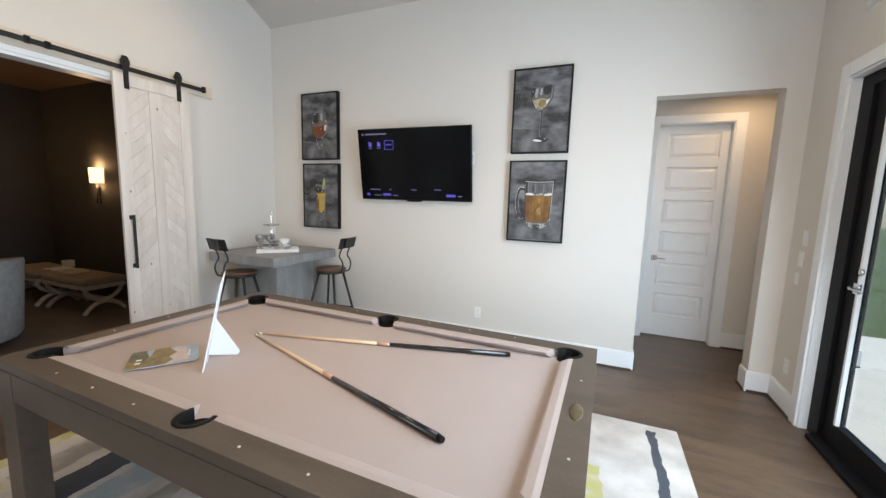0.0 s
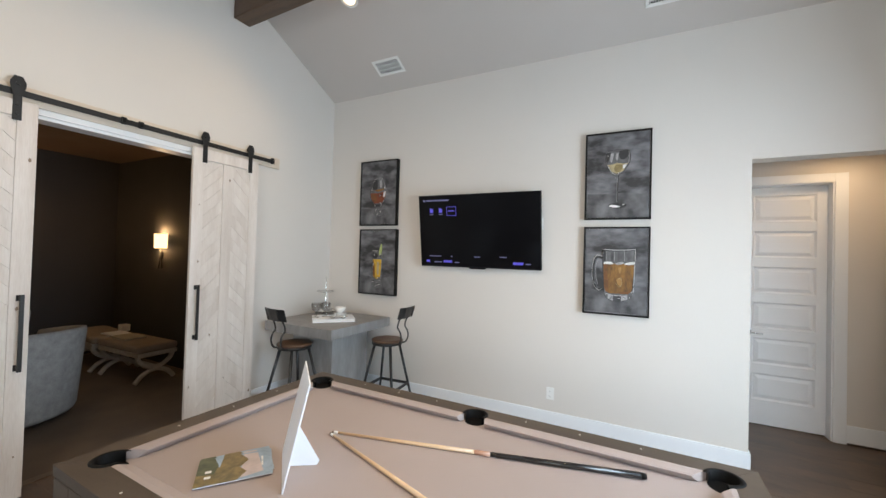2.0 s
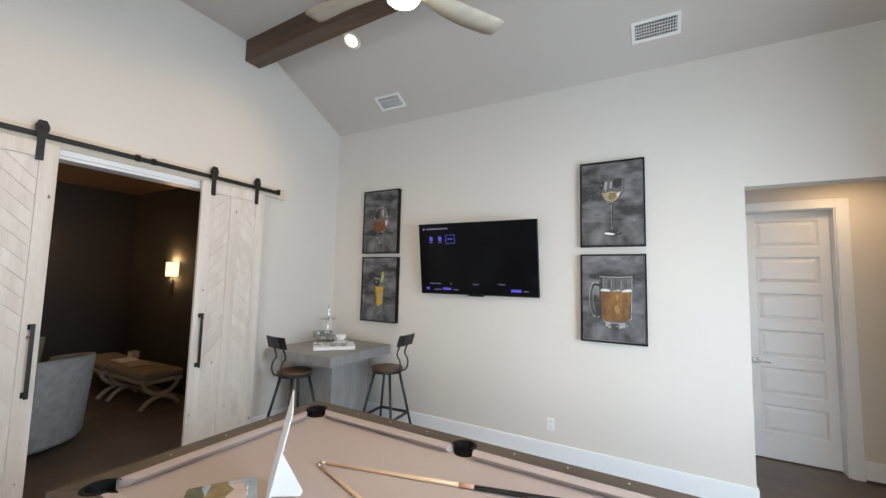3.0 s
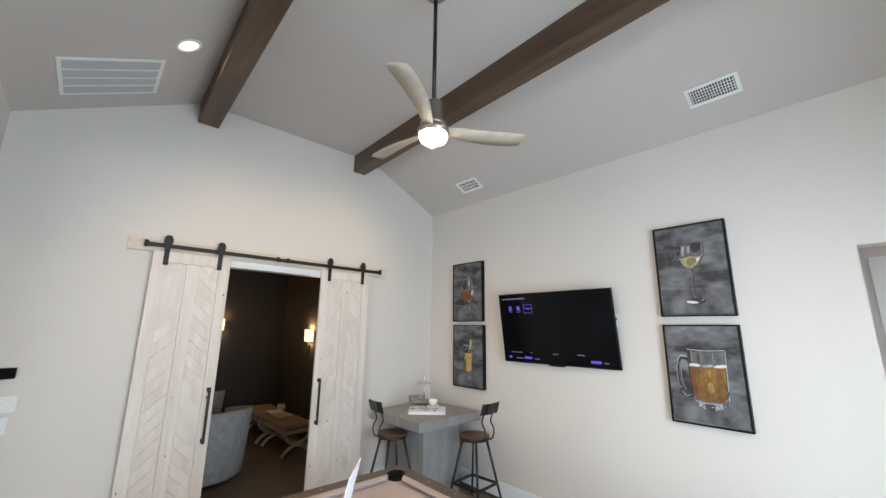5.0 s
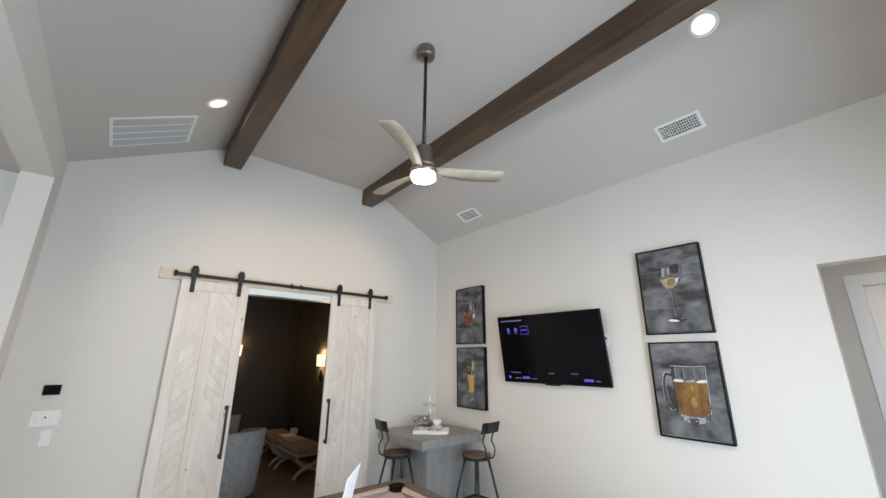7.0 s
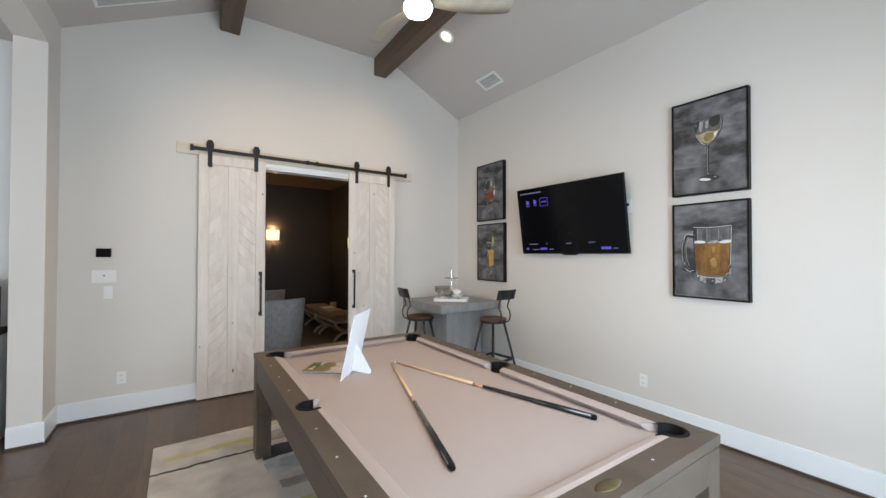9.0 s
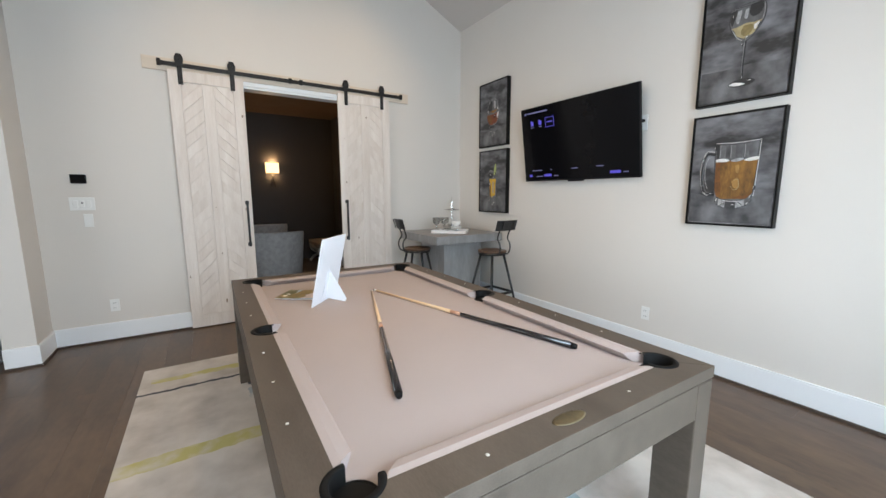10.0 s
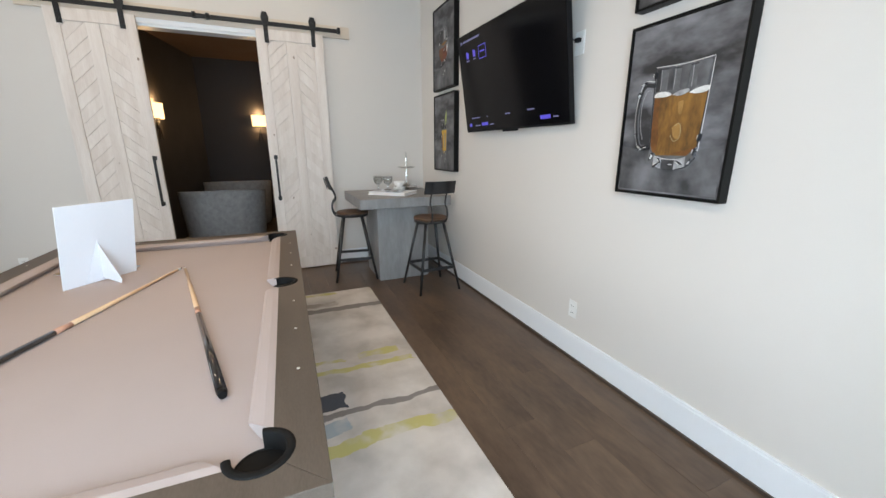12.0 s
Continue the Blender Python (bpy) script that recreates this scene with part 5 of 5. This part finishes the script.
# ---- wall plates ----
def wall_plate(name, centre, w, h, face, label, kind):
    """face: the direction in which the plate looks. kind: outlet, or the number of rockers."""
    ax = {"x+": pose(*centre, 90, 0, 90), "y-": pose(*centre, 90, 0, 0), "x-": pose(*centre, 90, 0, -90)}[face]
    th = thing(name, (0, 0, 0), label, "wall plate")
    part("plate", box((-w / 2, -h / 2, 0.0002), (w / 2, h / 2, 0.006), 0.002), PLASTIC, th)
    if kind == "outlet":
        for s in (-1, 1):
            part("socket", box((-0.017, s * 0.024 - 0.014, 0.006), (0.017, s * 0.024 + 0.014, 0.0085), 0.002), PLASTIC, th)
            sl = box((-0.009, s * 0.024 - 0.006, 0.0086), (-0.006, s * 0.024 + 0.006, 0.0090))
            box((0.006, s * 0.024 - 0.005, 0.0086), (0.009, s * 0.024 + 0.005, 0.0090), 0, sl)
            part("slot", sl, SLOT, th)
    elif kind:
        for k in range(kind):
            x = (k - (kind - 1) / 2) * 0.046
            bm = box((x - 0.016, -0.033, 0.006), (x + 0.016, 0.033, 0.010), 0.003)
            part("rocker", bm, PLASTIC, th)
    th.matrix_basis = ax
    return th


wall_plate("outlet", (-0.813, YN, 0.351), 0.072, 0.118, "y-", "white double outlet low on the wall", "outlet")
wall_plate("outlet", (XW, 0.322, 0.348), 0.072, 0.118, "x+", "white double outlet low on the wall", "outlet")
sw = wall_plate("switch_plate", (XW, 0.186, 1.328), 0.176, 0.118, "x+", "white three-gang switch plate on the wall", 3)
tg = box((-0.006, 0.002, 0.010), (0.006, 0.014, 0.011))
ob = part("indicator", tg, SLOT, None)
ob.parent = sw
wall_plate("switch_plate", (XW, 0.216, 1.175), 0.066, 0.120, "x+", "plain white blank plate on the wall", 0)
wall_plate("switch_plate", (XE, 4.165, 1.36), 0.072, 0.118, "x-", "white rocker switch plate on the wall", 1)
wall_plate("switch_plate", (XE, 4.19, 1.20), 0.072, 0.118, "x-", "white rocker switch plate on the wall", 1)
wall_plate("switch_plate", (XE, 4.21, 1.045), 0.060, 0.095, "x-", "small white blank plate on the wall", 0)
wall_plate("outlet", (XE, 4.17, 0.35), 0.072, 0.118, "x-", "white double outlet low on the wall", "outlet")
tm = thing("thermostat", (XW, 0.182, 1.553), "black wall thermostat with a dark screen", "thermostat")
part("housing", box((XW, 0.127, 1.512), (XW + 0.022, 0.237, 1.594), 0.006), BLACKPLASTIC, tm)
part("display", box((XW + 0.0215, 0.136, 1.521), (XW + 0.023, 0.228, 1.585)), SCREEN, tm)

# ---- ceiling fittings ----
SR, SL = math.degrees(math.atan(0.49)), math.degrees(math.atan(0.50))
def on_right(x, y):
    return pose(x, y, 3.68 + 0.49 * (4.40 - y), 180 - SR, 0, 0)
def on_left(x, y):
    return pose(x, y, 3.60 + 0.50 * (y + 0.132), 180 + SL, 0, 0)


def vent(m, w, d, slats, across, label, cross=0, dividers=0):
    """A grille in the plane z = 0, looking to +z."""
    th = thing("ceiling_vent", (0, 0, 0), label, "ceiling vent", "ceiling vents")
    b = 0.028
    fr = box((-w / 2, -d / 2, 0), (w / 2, -d / 2 + b, 0.010), 0.003)
    box((-w / 2, d / 2 - b, 0), (w / 2, d / 2, 0.010), 0.003, fr)
    box((-w / 2, -d / 2 + b, 0), (-w / 2 + b, d / 2 - b, 0.010), 0.003, fr)
    box((w / 2 - b, -d / 2 + b, 0), (w / 2, d / 2 - b, 0.010), 0.003, fr)
    part("frame", fr, PLASTIC, th)
    part("backing", box((-w / 2 + b, -d / 2 + b, 0.0006), (w / 2 - b, d / 2 - b, 0.0016)), SLOT, th, "dark duct behind the slats")
    span, other = (d, w) if across else (w, d)
    for k in range(slats):
        t = -other / 2 + b + (other - 2 * b) * (k + 0.5) / slats
        q = (other - 2 * b) / slats
        bm = box((-(span / 2 - b), -q * (0.46 if dividers else 0.155), -0.0008), (span / 2 - b, q * (0.46 if dividers else 0.155), 0.0008))
        turned(bm, pose(0, 0, 0.006, 28, 0, 0))
        turned(bm, pose(t, 0, 0, 0, 0, 90) if across else pose(0, t, 0))
        part("slat", bm, GREYPLASTIC if dividers else PLASTIC, th)
    for k in range(cross):
        t = -w / 2 + b + (w - 2 * b) * (k + 1) / (cross + 1) if not across else -d / 2 + b + (d - 2 * b) * (k + 1) / (cross + 1)
        bm = box((t - 0.002, -(d / 2 - b), 0.003), (t + 0.002, d / 2 - b, 0.0095)) if not across else box((-(w / 2 - b), t - 0.002, 0.003), (w / 2 - b, t + 0.002, 0.0095))
        part("bar", bm, PLASTIC, th)
    for k in range(dividers):
        t = -w / 2 + b + (w - 2 * b) * (k + 1) / (dividers + 1)
        part("divider", box((t - 0.006, -(d / 2 - b), 0.004), (t + 0.006, d / 2 - b, 0.0115)), PLASTIC, th)
    th.matrix_basis = m
    return th


vent(on_right(0.13, 4.045), 0.365, 0.195, 16, True, "white slatted supply vent on the sloping ceiling", 4)
vent(on_right(-2.65, 4.10), 0.355, 0.200, 14, True, "white slatted supply vent on the sloping ceiling", 2)
vent(on_left(-3.14, 0.428), 0.59, 0.66, 26, True, "large white return-air grille on the sloping ceiling", 0, 3)
for k, (x, y) in enumerate(CANS):
    m = on_left(x, y) if y < 2 else on_right(x, y)
    th = thing("recessed_light", (0, 0, 0), "lit round recessed ceiling light with a white trim", "ceiling light", "recessed ceiling lights")
    part("trim_ring", lathe([(0.070, 0.0), (0.098, 0.0), (0.096, 0.005), (0.078, 0.009), (0.070, 0.004)], (0, 0, 0), 32, closed=True), PLASTIC, th)
    part("lens", lathe([(0, 0.0015), (0.071, 0.0015), (0.071, 0.004), (0, 0.006)], (0, 0, 0), 32), CANLENS, th, "glowing warm white lens")
    th.matrix_basis = m
    lamp("ceiling_lamp", "SPOT", 54, WARM, m @ pose(0, 0, 0.03, 180, 0, 0), 0.06, angle=radians(135))
sp = thing("ceiling_speaker", (-2.62, 1.95, 4.24), "flush round white ceiling speaker", "speaker")
part("grille", lathe([(0, -0.006), (0.100, -0.006), (0.110, -0.001), (0.110, 0.0), (0, 0.0)], (-2.62, 1.95, 4.24), 36), CEIL, sp)

# ceiling fan
FX, FY = -0.984, 2.0
fan = thing("ceiling_fan", (FX, FY, 4.24), "three-blade ceiling fan with a brushed motor and lit lamp", "ceiling fan")
part("canopy", lathe([(0, 0), (0.070, 0), (0.072, -0.01), (0.072, -0.075), (0.060, -0.085), (0, -0.085)], (FX, FY, 4.24), 32), NICKEL, fan)
part("downrod", rod((FX, FY, 4.16), (FX, FY, 3.36), 0.0135, seg=16), BRONZE, fan, "dark bronze downrod")
part("motor", lathe([(0, 3.345), (0.03, 3.345), (0.058, 3.338), (0.066, 3.322), (0.066, 3.215), (0.085, 3.195), (0.085, 3.165), (0, 3.165)], (FX, FY, 0), 36), NICKEL, fan)
part("hub", lathe([(0, 3.170), (0.088, 3.170), (0.100, 3.150), (0.097, 3.118), (0, 3.118)], (FX, FY, 0), 36), NICKEL, fan)
part("lamp", lathe([(0.090, 3.118), (0.091, 3.100), (0.080, 3.076), (0.05, 3.066), (0, 3.063)], (FX, FY, 0), 36), BULB, fan, "glowing opal lamp")
for a in (62.5, 182.5, 302.5):
    bm = bmesh.new()
    rows = []
    for i in range(15):
        r = 0.075 + 0.535 * i / 14
        t = i / 14
        w = 0.034 + 0.030 * math.sin(min(1, t * 1.25) * math.pi / 2)
        bend = 0.022 * math.sin(t * math.pi) - 0.01
        tw = -radians(20 - 10 * t)
        zc = 3.150 + 0.018 * t
        if i == 14:
            w *= 0.80
        row = []
        for s, h in ((-1, 0.005), (0, 0.009), (1, 0.005), (1, -0.003), (0, -0.004), (-1, -0.003)):
            row.append(bm.verts.new((r, bend + s * w * math.cos(tw), zc + s * w * math.sin(tw) + h)))
        rows.append(row)
    for p, q in zip(rows, rows[1:]):
        for k in range(6):
            bm.faces.new((p[k], q[k], q[(k + 1) % 6], p[(k + 1) % 6])).smooth = True
    bm.faces.new(rows[0])
    bm.faces.new(rows[-1])
    bmesh.ops.recalc_face_normals(bm, faces=bm.faces)
    turned(bm, pose(FX, FY, 0, 0, 0, a))
    part("blade", bm, BLADE, fan, "weathered ash blade")
lamp("fan_lamp", "AREA", 12, WARM, pose(FX, FY, 3.055), 0.15)

# ---- theatre room ----
def sconce(m):
    th = thing("wall_sconce", (0, 0, 0), "lit fabric-shaded wall sconce on crossed iron stems", "wall lamp", "theatre sconces")
    bm = bmesh.new()
    rows = []
    for i in range(13):
        a = math.pi * i / 12
        rows.append([bm.verts.new((r * 0.75 * math.sin(a) + 0.008, r * math.cos(a), z)) for r, z in ((0.125, -0.105), (0.130, 0.105), (0.126, 0.105), (0.121, -0.105))])
    for p, q in zip(rows, rows[1:]):
        for k in range(4):
            bm.faces.new((p[k], q[k], q[(k + 1) % 4], p[(k + 1) % 4])).smooth = True
    bm.faces.new(rows[0])
    bm.faces.new(rows[-1])
    bmesh.ops.recalc_face_normals(bm, faces=bm.faces)
    part("shade", bm, SHADE, th, "glowing cream fabric shade")
    for s in (-1, 1):
        part("stem", tube(curve_points([(0.03, s * 0.035, -0.06), (0.03, s * 0.018, -0.15), (0.03, -s * 0.010, -0.22), (0.03, -s * 0.045, -0.40)]), 0.008, 8), IRON, th)
    part("wall_bracket", box((0.0005, -0.02, -0.26), (0.03, 0.02, -0.16), 0.004), IRON, th)
    th.matrix_basis = m
    for dz, p in ((0.14, 5.5), (-0.14, 3.6)):
        lamp("sconce_lamp", "POINT", p, (1.0, 0.60, 0.26), m @ pose(0.06, 0, dz), 0.04)
    return th


sconce(pose(TX, 2.40, 1.95))
sconce(pose(-6.27, TN, 1.77, 0, 0, -90))
sconce(pose(-5.95, 1.42 - (1.70 / 3.75) * 0.74 + 0.005, 1.95, 0, 0, 90 - 11.16 + 0))


def barrel_chair(m, label):
    th = thing("barrel_chair", (0, 0, 0), label, "armchair", "barrel chairs")
    bm = bmesh.new()
    rows = []
    n = 28
    for i in range(n + 1):
        a = radians(-140 + 280 * i / n)
        hgt = 0.875 - 0.10 * (abs(a) / radians(140)) ** 2
        rows.append([bm.verts.new((-r * math.cos(a), r * math.sin(a) * 1.06, z)) for r, z in ((0.450, 0.06), (0.472, 0.10), (0.525, hgt - 0.03), (0.52, hgt), (0.475, hgt), (0.44, hgt - 0.04), (0.39, 0.12), (0.39, 0.06))])
    for p, q in zip(rows, rows[1:]):
        for k in range(8):
            bm.faces.new((p[k], q[k], q[(k + 1) % 8], p[(k + 1) % 8])).smooth = True
    bm.faces.new(rows[0])
    bm.faces.new(rows[-1])
    bmesh.ops.recalc_face_normals(bm, faces=bm.faces)
    part("shell", bm, FABRIC, th, "mottled grey fabric shell")
    part("seat_cushion", lathe([(0, 0.22), (0.34, 0.22), (0.355, 0.26), (0.355, 0.40), (0.33, 0.44), (0, 0.45)], (0.03, 0, 0), 32), FABRIC, th)
    part("plinth", lathe([(0, 0), (0.33, 0), (0.33, 0.06), (0, 0.06)], (0, 0, 0), 32), SHOE, th, "dark plinth base")
    bm = box((-0.20, -0.17, 0.46), (-0.06, 0.17, 0.76), 0.05, seg=4)
    turned(bm, pose(0, 0, 0, 0, -14, 0))
    part("pillow", bm, FABRIC2, th, "cream throw pillow")
    th.matrix_basis = m
    return th


barrel_chair(pose(-5.30, 1.89, 0, 0, 0, 180), "grey fabric barrel chair with its back to the doorway")
barrel_chair(pose(-6.98, 1.95, 0, 0, 0, 180), "grey fabric barrel chair in the dim theatre room")


def bench(m):
    th = thing("bench", (0, 0, 0), "whitewashed bench with curved crossed legs and a cream cushion", "bench", "theatre benches")
    bm = box((-0.47, -0.23, 0.385), (0.47, 0.23, 0.475), 0.035, seg=4)
    part("cushion", bm, FABRIC2, th, "cream tufted cushion")
    part("seat_frame", box((-0.46, -0.22, 0.335), (0.46, 0.22, 0.385), 0.006), WASHED, th)
    for x in (-0.40, 0.40):
        part("leg", tube(curve_points([(x, -0.20, 0.34), (x, -0.17, 0.27), (x, -0.09, 0.205), (x, 0.0, 0.188), (x, 0.09, 0.205), (x, 0.17, 0.27), (x, 0.20, 0.34)]), 0.027, 8), WASHED, th)
        part("leg", tube(curve_points([(x, -0.22, 0.02), (x, -0.15, 0.10), (x, -0.07, 0.145), (x, 0.0, 0.158), (x, 0.07, 0.145), (x, 0.15, 0.10), (x, 0.22, 0.02)]), 0.027, 8), WASHED, th)
    part("stretcher", box((-0.40, -0.022, 0.17), (0.40, 0.022, 0.205), 0.004), WASHED, th)
    th.matrix_basis = m
    return th


bench(pose(-5.83, 3.19, 0, 0, 0, 2))
bench(pose(-6.82, 3.17, 0, 0, 0, -3))
lone("serving_tray", box((-6.2, 3.05, 0.475), (-5.85, 3.30, 0.50), 0.008), WASHED, (-6.02, 3.17, 0.475), "low wooden tray lying on a bench", "tray")
lone("open_book", prism([(-6.55, 0.477), (-6.40, 0.486), (-6.25, 0.477), (-6.25, 0.492), (-6.40, 0.50), (-6.55, 0.492)], "y", 3.08, 3.30), CARD, (-6.4, 3.19, 0.477), "pale open book lying on a bench", "book")

lone("tissue_box", box((-6.62, 3.30, 0.475), (-6.50, 3.40, 0.57), 0.006), CHINA, (-6.56, 3.35, 0.475), "small white box standing on a bench", "box")
lone("threshold", box((XW - 0.17, OPEN_L + 0.02, 0.0), (XW - 0.10, OPEN_R - 0.02, 0.008), 0.003), PLANK, (XW - 0.14, 2.08, 0.0), "dark oak threshold strip in the doorway", "threshold")

# ---- living room corner seen past the wall end ----
cb = thing("base_cabinet", (-3.65, -1.2, 0), "white painted base cabinet with a dark counter", "cabinet")
part("body", box((-3.90, -2.2, 0.0), (-3.38, -0.43, 0.875), 0.004), TRIM, cb)
for k in range(3):
    part("door", box((-3.38, -2.15 + k * 0.575, 0.10), (-3.362, -1.60 + k * 0.575, 0.85), 0.004), TRIM, cb)
lone("counter_top", box((-3.90, -2.22, 0.876), (-3.35, -0.42, 0.905), 0.003), BLACK, (-3.6, -1.2, 0.876), "thin dark counter on the white cabinet", "counter")
lone("wood_box", box((-3.85, -1.9, 0.905), (-3.55, -0.50, 1.255), 0.006), NICHE, (-3.7, -1.2, 0.905), "brown walnut box standing on the counter", "wooden box")
lone("speaker_bar", box((-3.80, -1.5, 1.255), (-3.62, -0.52, 1.335), 0.015), BLACKPLASTIC, (-3.7, -1.0, 1.255), "black speaker bar on the walnut box", "speaker")

# ---- outside the patio doors ----
oc = thing("outdoor_counter", (5.0, 6.2, -0.03), "grey outdoor kitchen counter with a pale top", "outdoor counter")
part("body", box((4.2, 5.6, -0.03), (6.6, 6.3, 0.86), 0.01), GREYBLOCK, oc)
part("worktop", box((4.15, 5.55, 0.86), (6.65, 6.35, 0.91), 0.01), PATIO, oc)
hedge = bmesh.new()
for k in range(5200):
    c = Vector((random.uniform(7.6, 9.2), random.uniform(-2, 13), random.uniform(-0.1, 1.0) + abs(random.gauss(0, 0.55))))
    m = Matrix.LocRotScale(c, Euler([random.uniform(0, 6.28) for _ in range(3)]), [random.uniform(0.08, 0.16)] * 3)
    v = [hedge.verts.new(m @ Vector(p)) for p in ((0, -1, 0), (0.4, 0, 0.1), (0, 1, 0), (-0.4, 0, 0.1))]
    hedge.faces.new(v)
tagged(part("hedge", hedge, LEAF), "loose green hedge beyond the patio", "hedge", "", "stuff")

# ---- rug ----
def rug_material():
    m = bpy.data.materials.new("abstract_wool_rug")
    m.use_nodes = True
    n, l = m.node_tree.nodes, m.node_tree.links
    b = n["Principled BSDF"]
    b.inputs["Roughness"].default_value = 0.95
    co = n.new("ShaderNodeTexCoord")
    def noise_tex(scale, detail=4):
        t = n.new("ShaderNodeTexNoise")
        t.inputs["Scale"].default_value, t.inputs["Detail"].default_value = scale, detail
        l.new(co.outputs["Object"], t.inputs["Vector"])
        return t
    def calc(op, a, b_, c=None):
        k = n.new("ShaderNodeMath")
        k.operation = op
        for i, v in enumerate((a, b_, c)):
            if v is None:
                continue
            if isinstance(v, (int, float)):
                k.inputs[i].default_value = v
            else:
                l.new(v, k.inputs[i])
        return k.outputs[0]
    sep = n.new("ShaderNodeSeparateXYZ")
    l.new(co.outputs["Object"], sep.inputs[0])
    wob, rough_edge = noise_tex(2.6, 2), noise_tex(16, 3)
    x = calc("MULTIPLY_ADD", calc("SUBTRACT", wob.outputs["Fac"], 0.5), 0.11, sep.outputs["X"])
    x = calc("MULTIPLY_ADD", calc("SUBTRACT", rough_edge.outputs["Fac"], 0.5), 0.045, x)
    y = calc("MULTIPLY_ADD", calc("SUBTRACT", rough_edge.outputs["Fac"], 0.5), 0.08, sep.outputs["Y"])
    clouds = noise_tex(3.2, 6)
    r = n.new("ShaderNodeValToRGB")
    r.color_ramp.elements[0].position, r.color_ramp.elements[1].position = 0.34, 0.62
    r.color_ramp.elements[0].color, r.color_ramp.elements[1].color = (0.32, 0.288, 0.258, 1), (0.475, 0.442, 0.408, 1)
    l.new(clouds.outputs["Fac"], r.inputs["Fac"])
    colour = r.outputs["Color"]
    YEL, GRY, NAV, BLU, BRN, PAL = (0.36, 0.33, 0.10), (0.15, 0.135, 0.125), (0.022, 0.028, 0.042), (0.24, 0.28, 0.31), (0.22, 0.19, 0.165), (0.56, 0.55, 0.53)
    bands = ((-2.65, 0.030, 2.6, 3.06, YEL), (-2.38, 0.045, 2.5, 3.03, BRN), (-2.26, 0.040, 2.6, 3.5, GRY), (-1.37, 0.040, 3.02, 3.31, YEL), (-1.22, 0.028, 2.3, 3.38, YEL),
             (-1.36, 0.025, 2.5, 2.93, YEL), (-0.92, 0.070, 2.4, 2.875, NAV), (-0.805, 0.024, 2.6, 3.5, GRY), (-0.71, 0.05, 2.5, 2.86, BLU), (-0.565, 0.045, 2.3, 3.43, YEL),
             (0.80, 0.030, 2.55, 3.33, NAV), (0.43, 0.040, 2.1, 2.80, YEL), (0.0, 0.16, 1.5, 2.5, BLU), (-2.44, 0.040, 0.68, 1.30, YEL), (-2.245, 0.015, 0.5, 1.30, NAV), (-1.365, 0.062, 0.5, 1.55, YEL),
             (-2.66, 0.045, 1.3, 2.0, YEL), (-2.40, 0.085, 1.33, 2.2, BRN), (-2.13, 0.095, 1.30, 2.0, NAV), (-1.88, 0.10, 1.30, 2.1, BLU), (-1.62, 0.05, 1.35, 2.2, BRN), (-0.5, 0.05, 0.5, 1.3, GRY))
    worn = noise_tex(7.0, 3)
    patchy = calc("MINIMUM", calc("MAXIMUM", calc("MULTIPLY_ADD", worn.outputs["Fac"], 3.2, -0.85), 0.12), 0.92)
    for xc, hw, ya_, yb_, c in bands:
        d = calc("ABSOLUTE", calc("SUBTRACT", x, xc), 0)
        mx = calc("LESS_THAN", d, hw)
        my = calc("LESS_THAN", calc("ABSOLUTE", calc("SUBTRACT", y, (ya_ + yb_) / 2), 0), (yb_ - ya_) / 2)
        f = calc("MULTIPLY", calc("MULTIPLY", mx, my), patchy if c in (YEL, BLU, BRN) else 0.94)
        mix = n.new("ShaderNodeMix")
        mix.data_type = "RGBA"
        l.new(f, mix.inputs[0])
        l.new(colour, mix.inputs[6])
        mix.inputs[7].default_value = (*c, 1)
        colour = mix.outputs[2]
    pile = noise_tex(420, 2)
    hs = n.new("ShaderNodeHueSaturation")
    hs.inputs["Saturation"].default_value, hs.inputs["Value"].default_value = 0.95, 1.25
    l.new(colour, hs.inputs["Color"])
    l.new(hs.outputs[0], b.inputs["Base Color"])
    bp = n.new("ShaderNodeBump")
    bp.inputs["Strength"].default_value, bp.inputs["Distance"].default_value = 0.5, 0.004
    l.new(pile.outputs["Fac"], bp.inputs["Height"])
    l.new(bp.outputs[0], b.inputs["Normal"])
    return m


tagged(part("area_rug", box((-2.705, 0.618, 0.0), (0.965, 3.408, 0.012), 0.004), rug_material()), "cream abstract wool rug with yellow, grey and navy brushstrokes", "rug")

# ---- floor ----
structure("subfloor", box((XW - 0.14, -4.3, -0.06), (XE + 0.159, 5.7, -0.014)), SHOE, "dark subfloor under the planks", "floor")
fl = structure("floor", box((XW - 0.14, -4.3, -0.0135), (XE, -0.40, -0.0005)), PLANK, "dark brown oak plank floor with a satin sheen", "floor")
PW, y, row = 0.19, -0.40, 0
while y < 5.69:
    y2 = min(y + PW, 5.69)
    xs0, xs1 = (XW - 0.14, XE + 0.06) if y < YN else (0.0, 1.999)
    x = xs0 - random.uniform(0.1, 1.7)
    while x < xs1:
        x2 = x + random.uniform(1.5, 2.2)
        a, b = max(x, xs0), min(x2, xs1)
        if b - a > 0.02:
            bm = box((a + 0.0005, y + 0.0004, -0.013), (b - 0.0005, y2 - 0.0004, random.uniform(-0.0006, 0.0)))
            part("plank", bm, PLANK, fl)
        x = x2
    y += PW
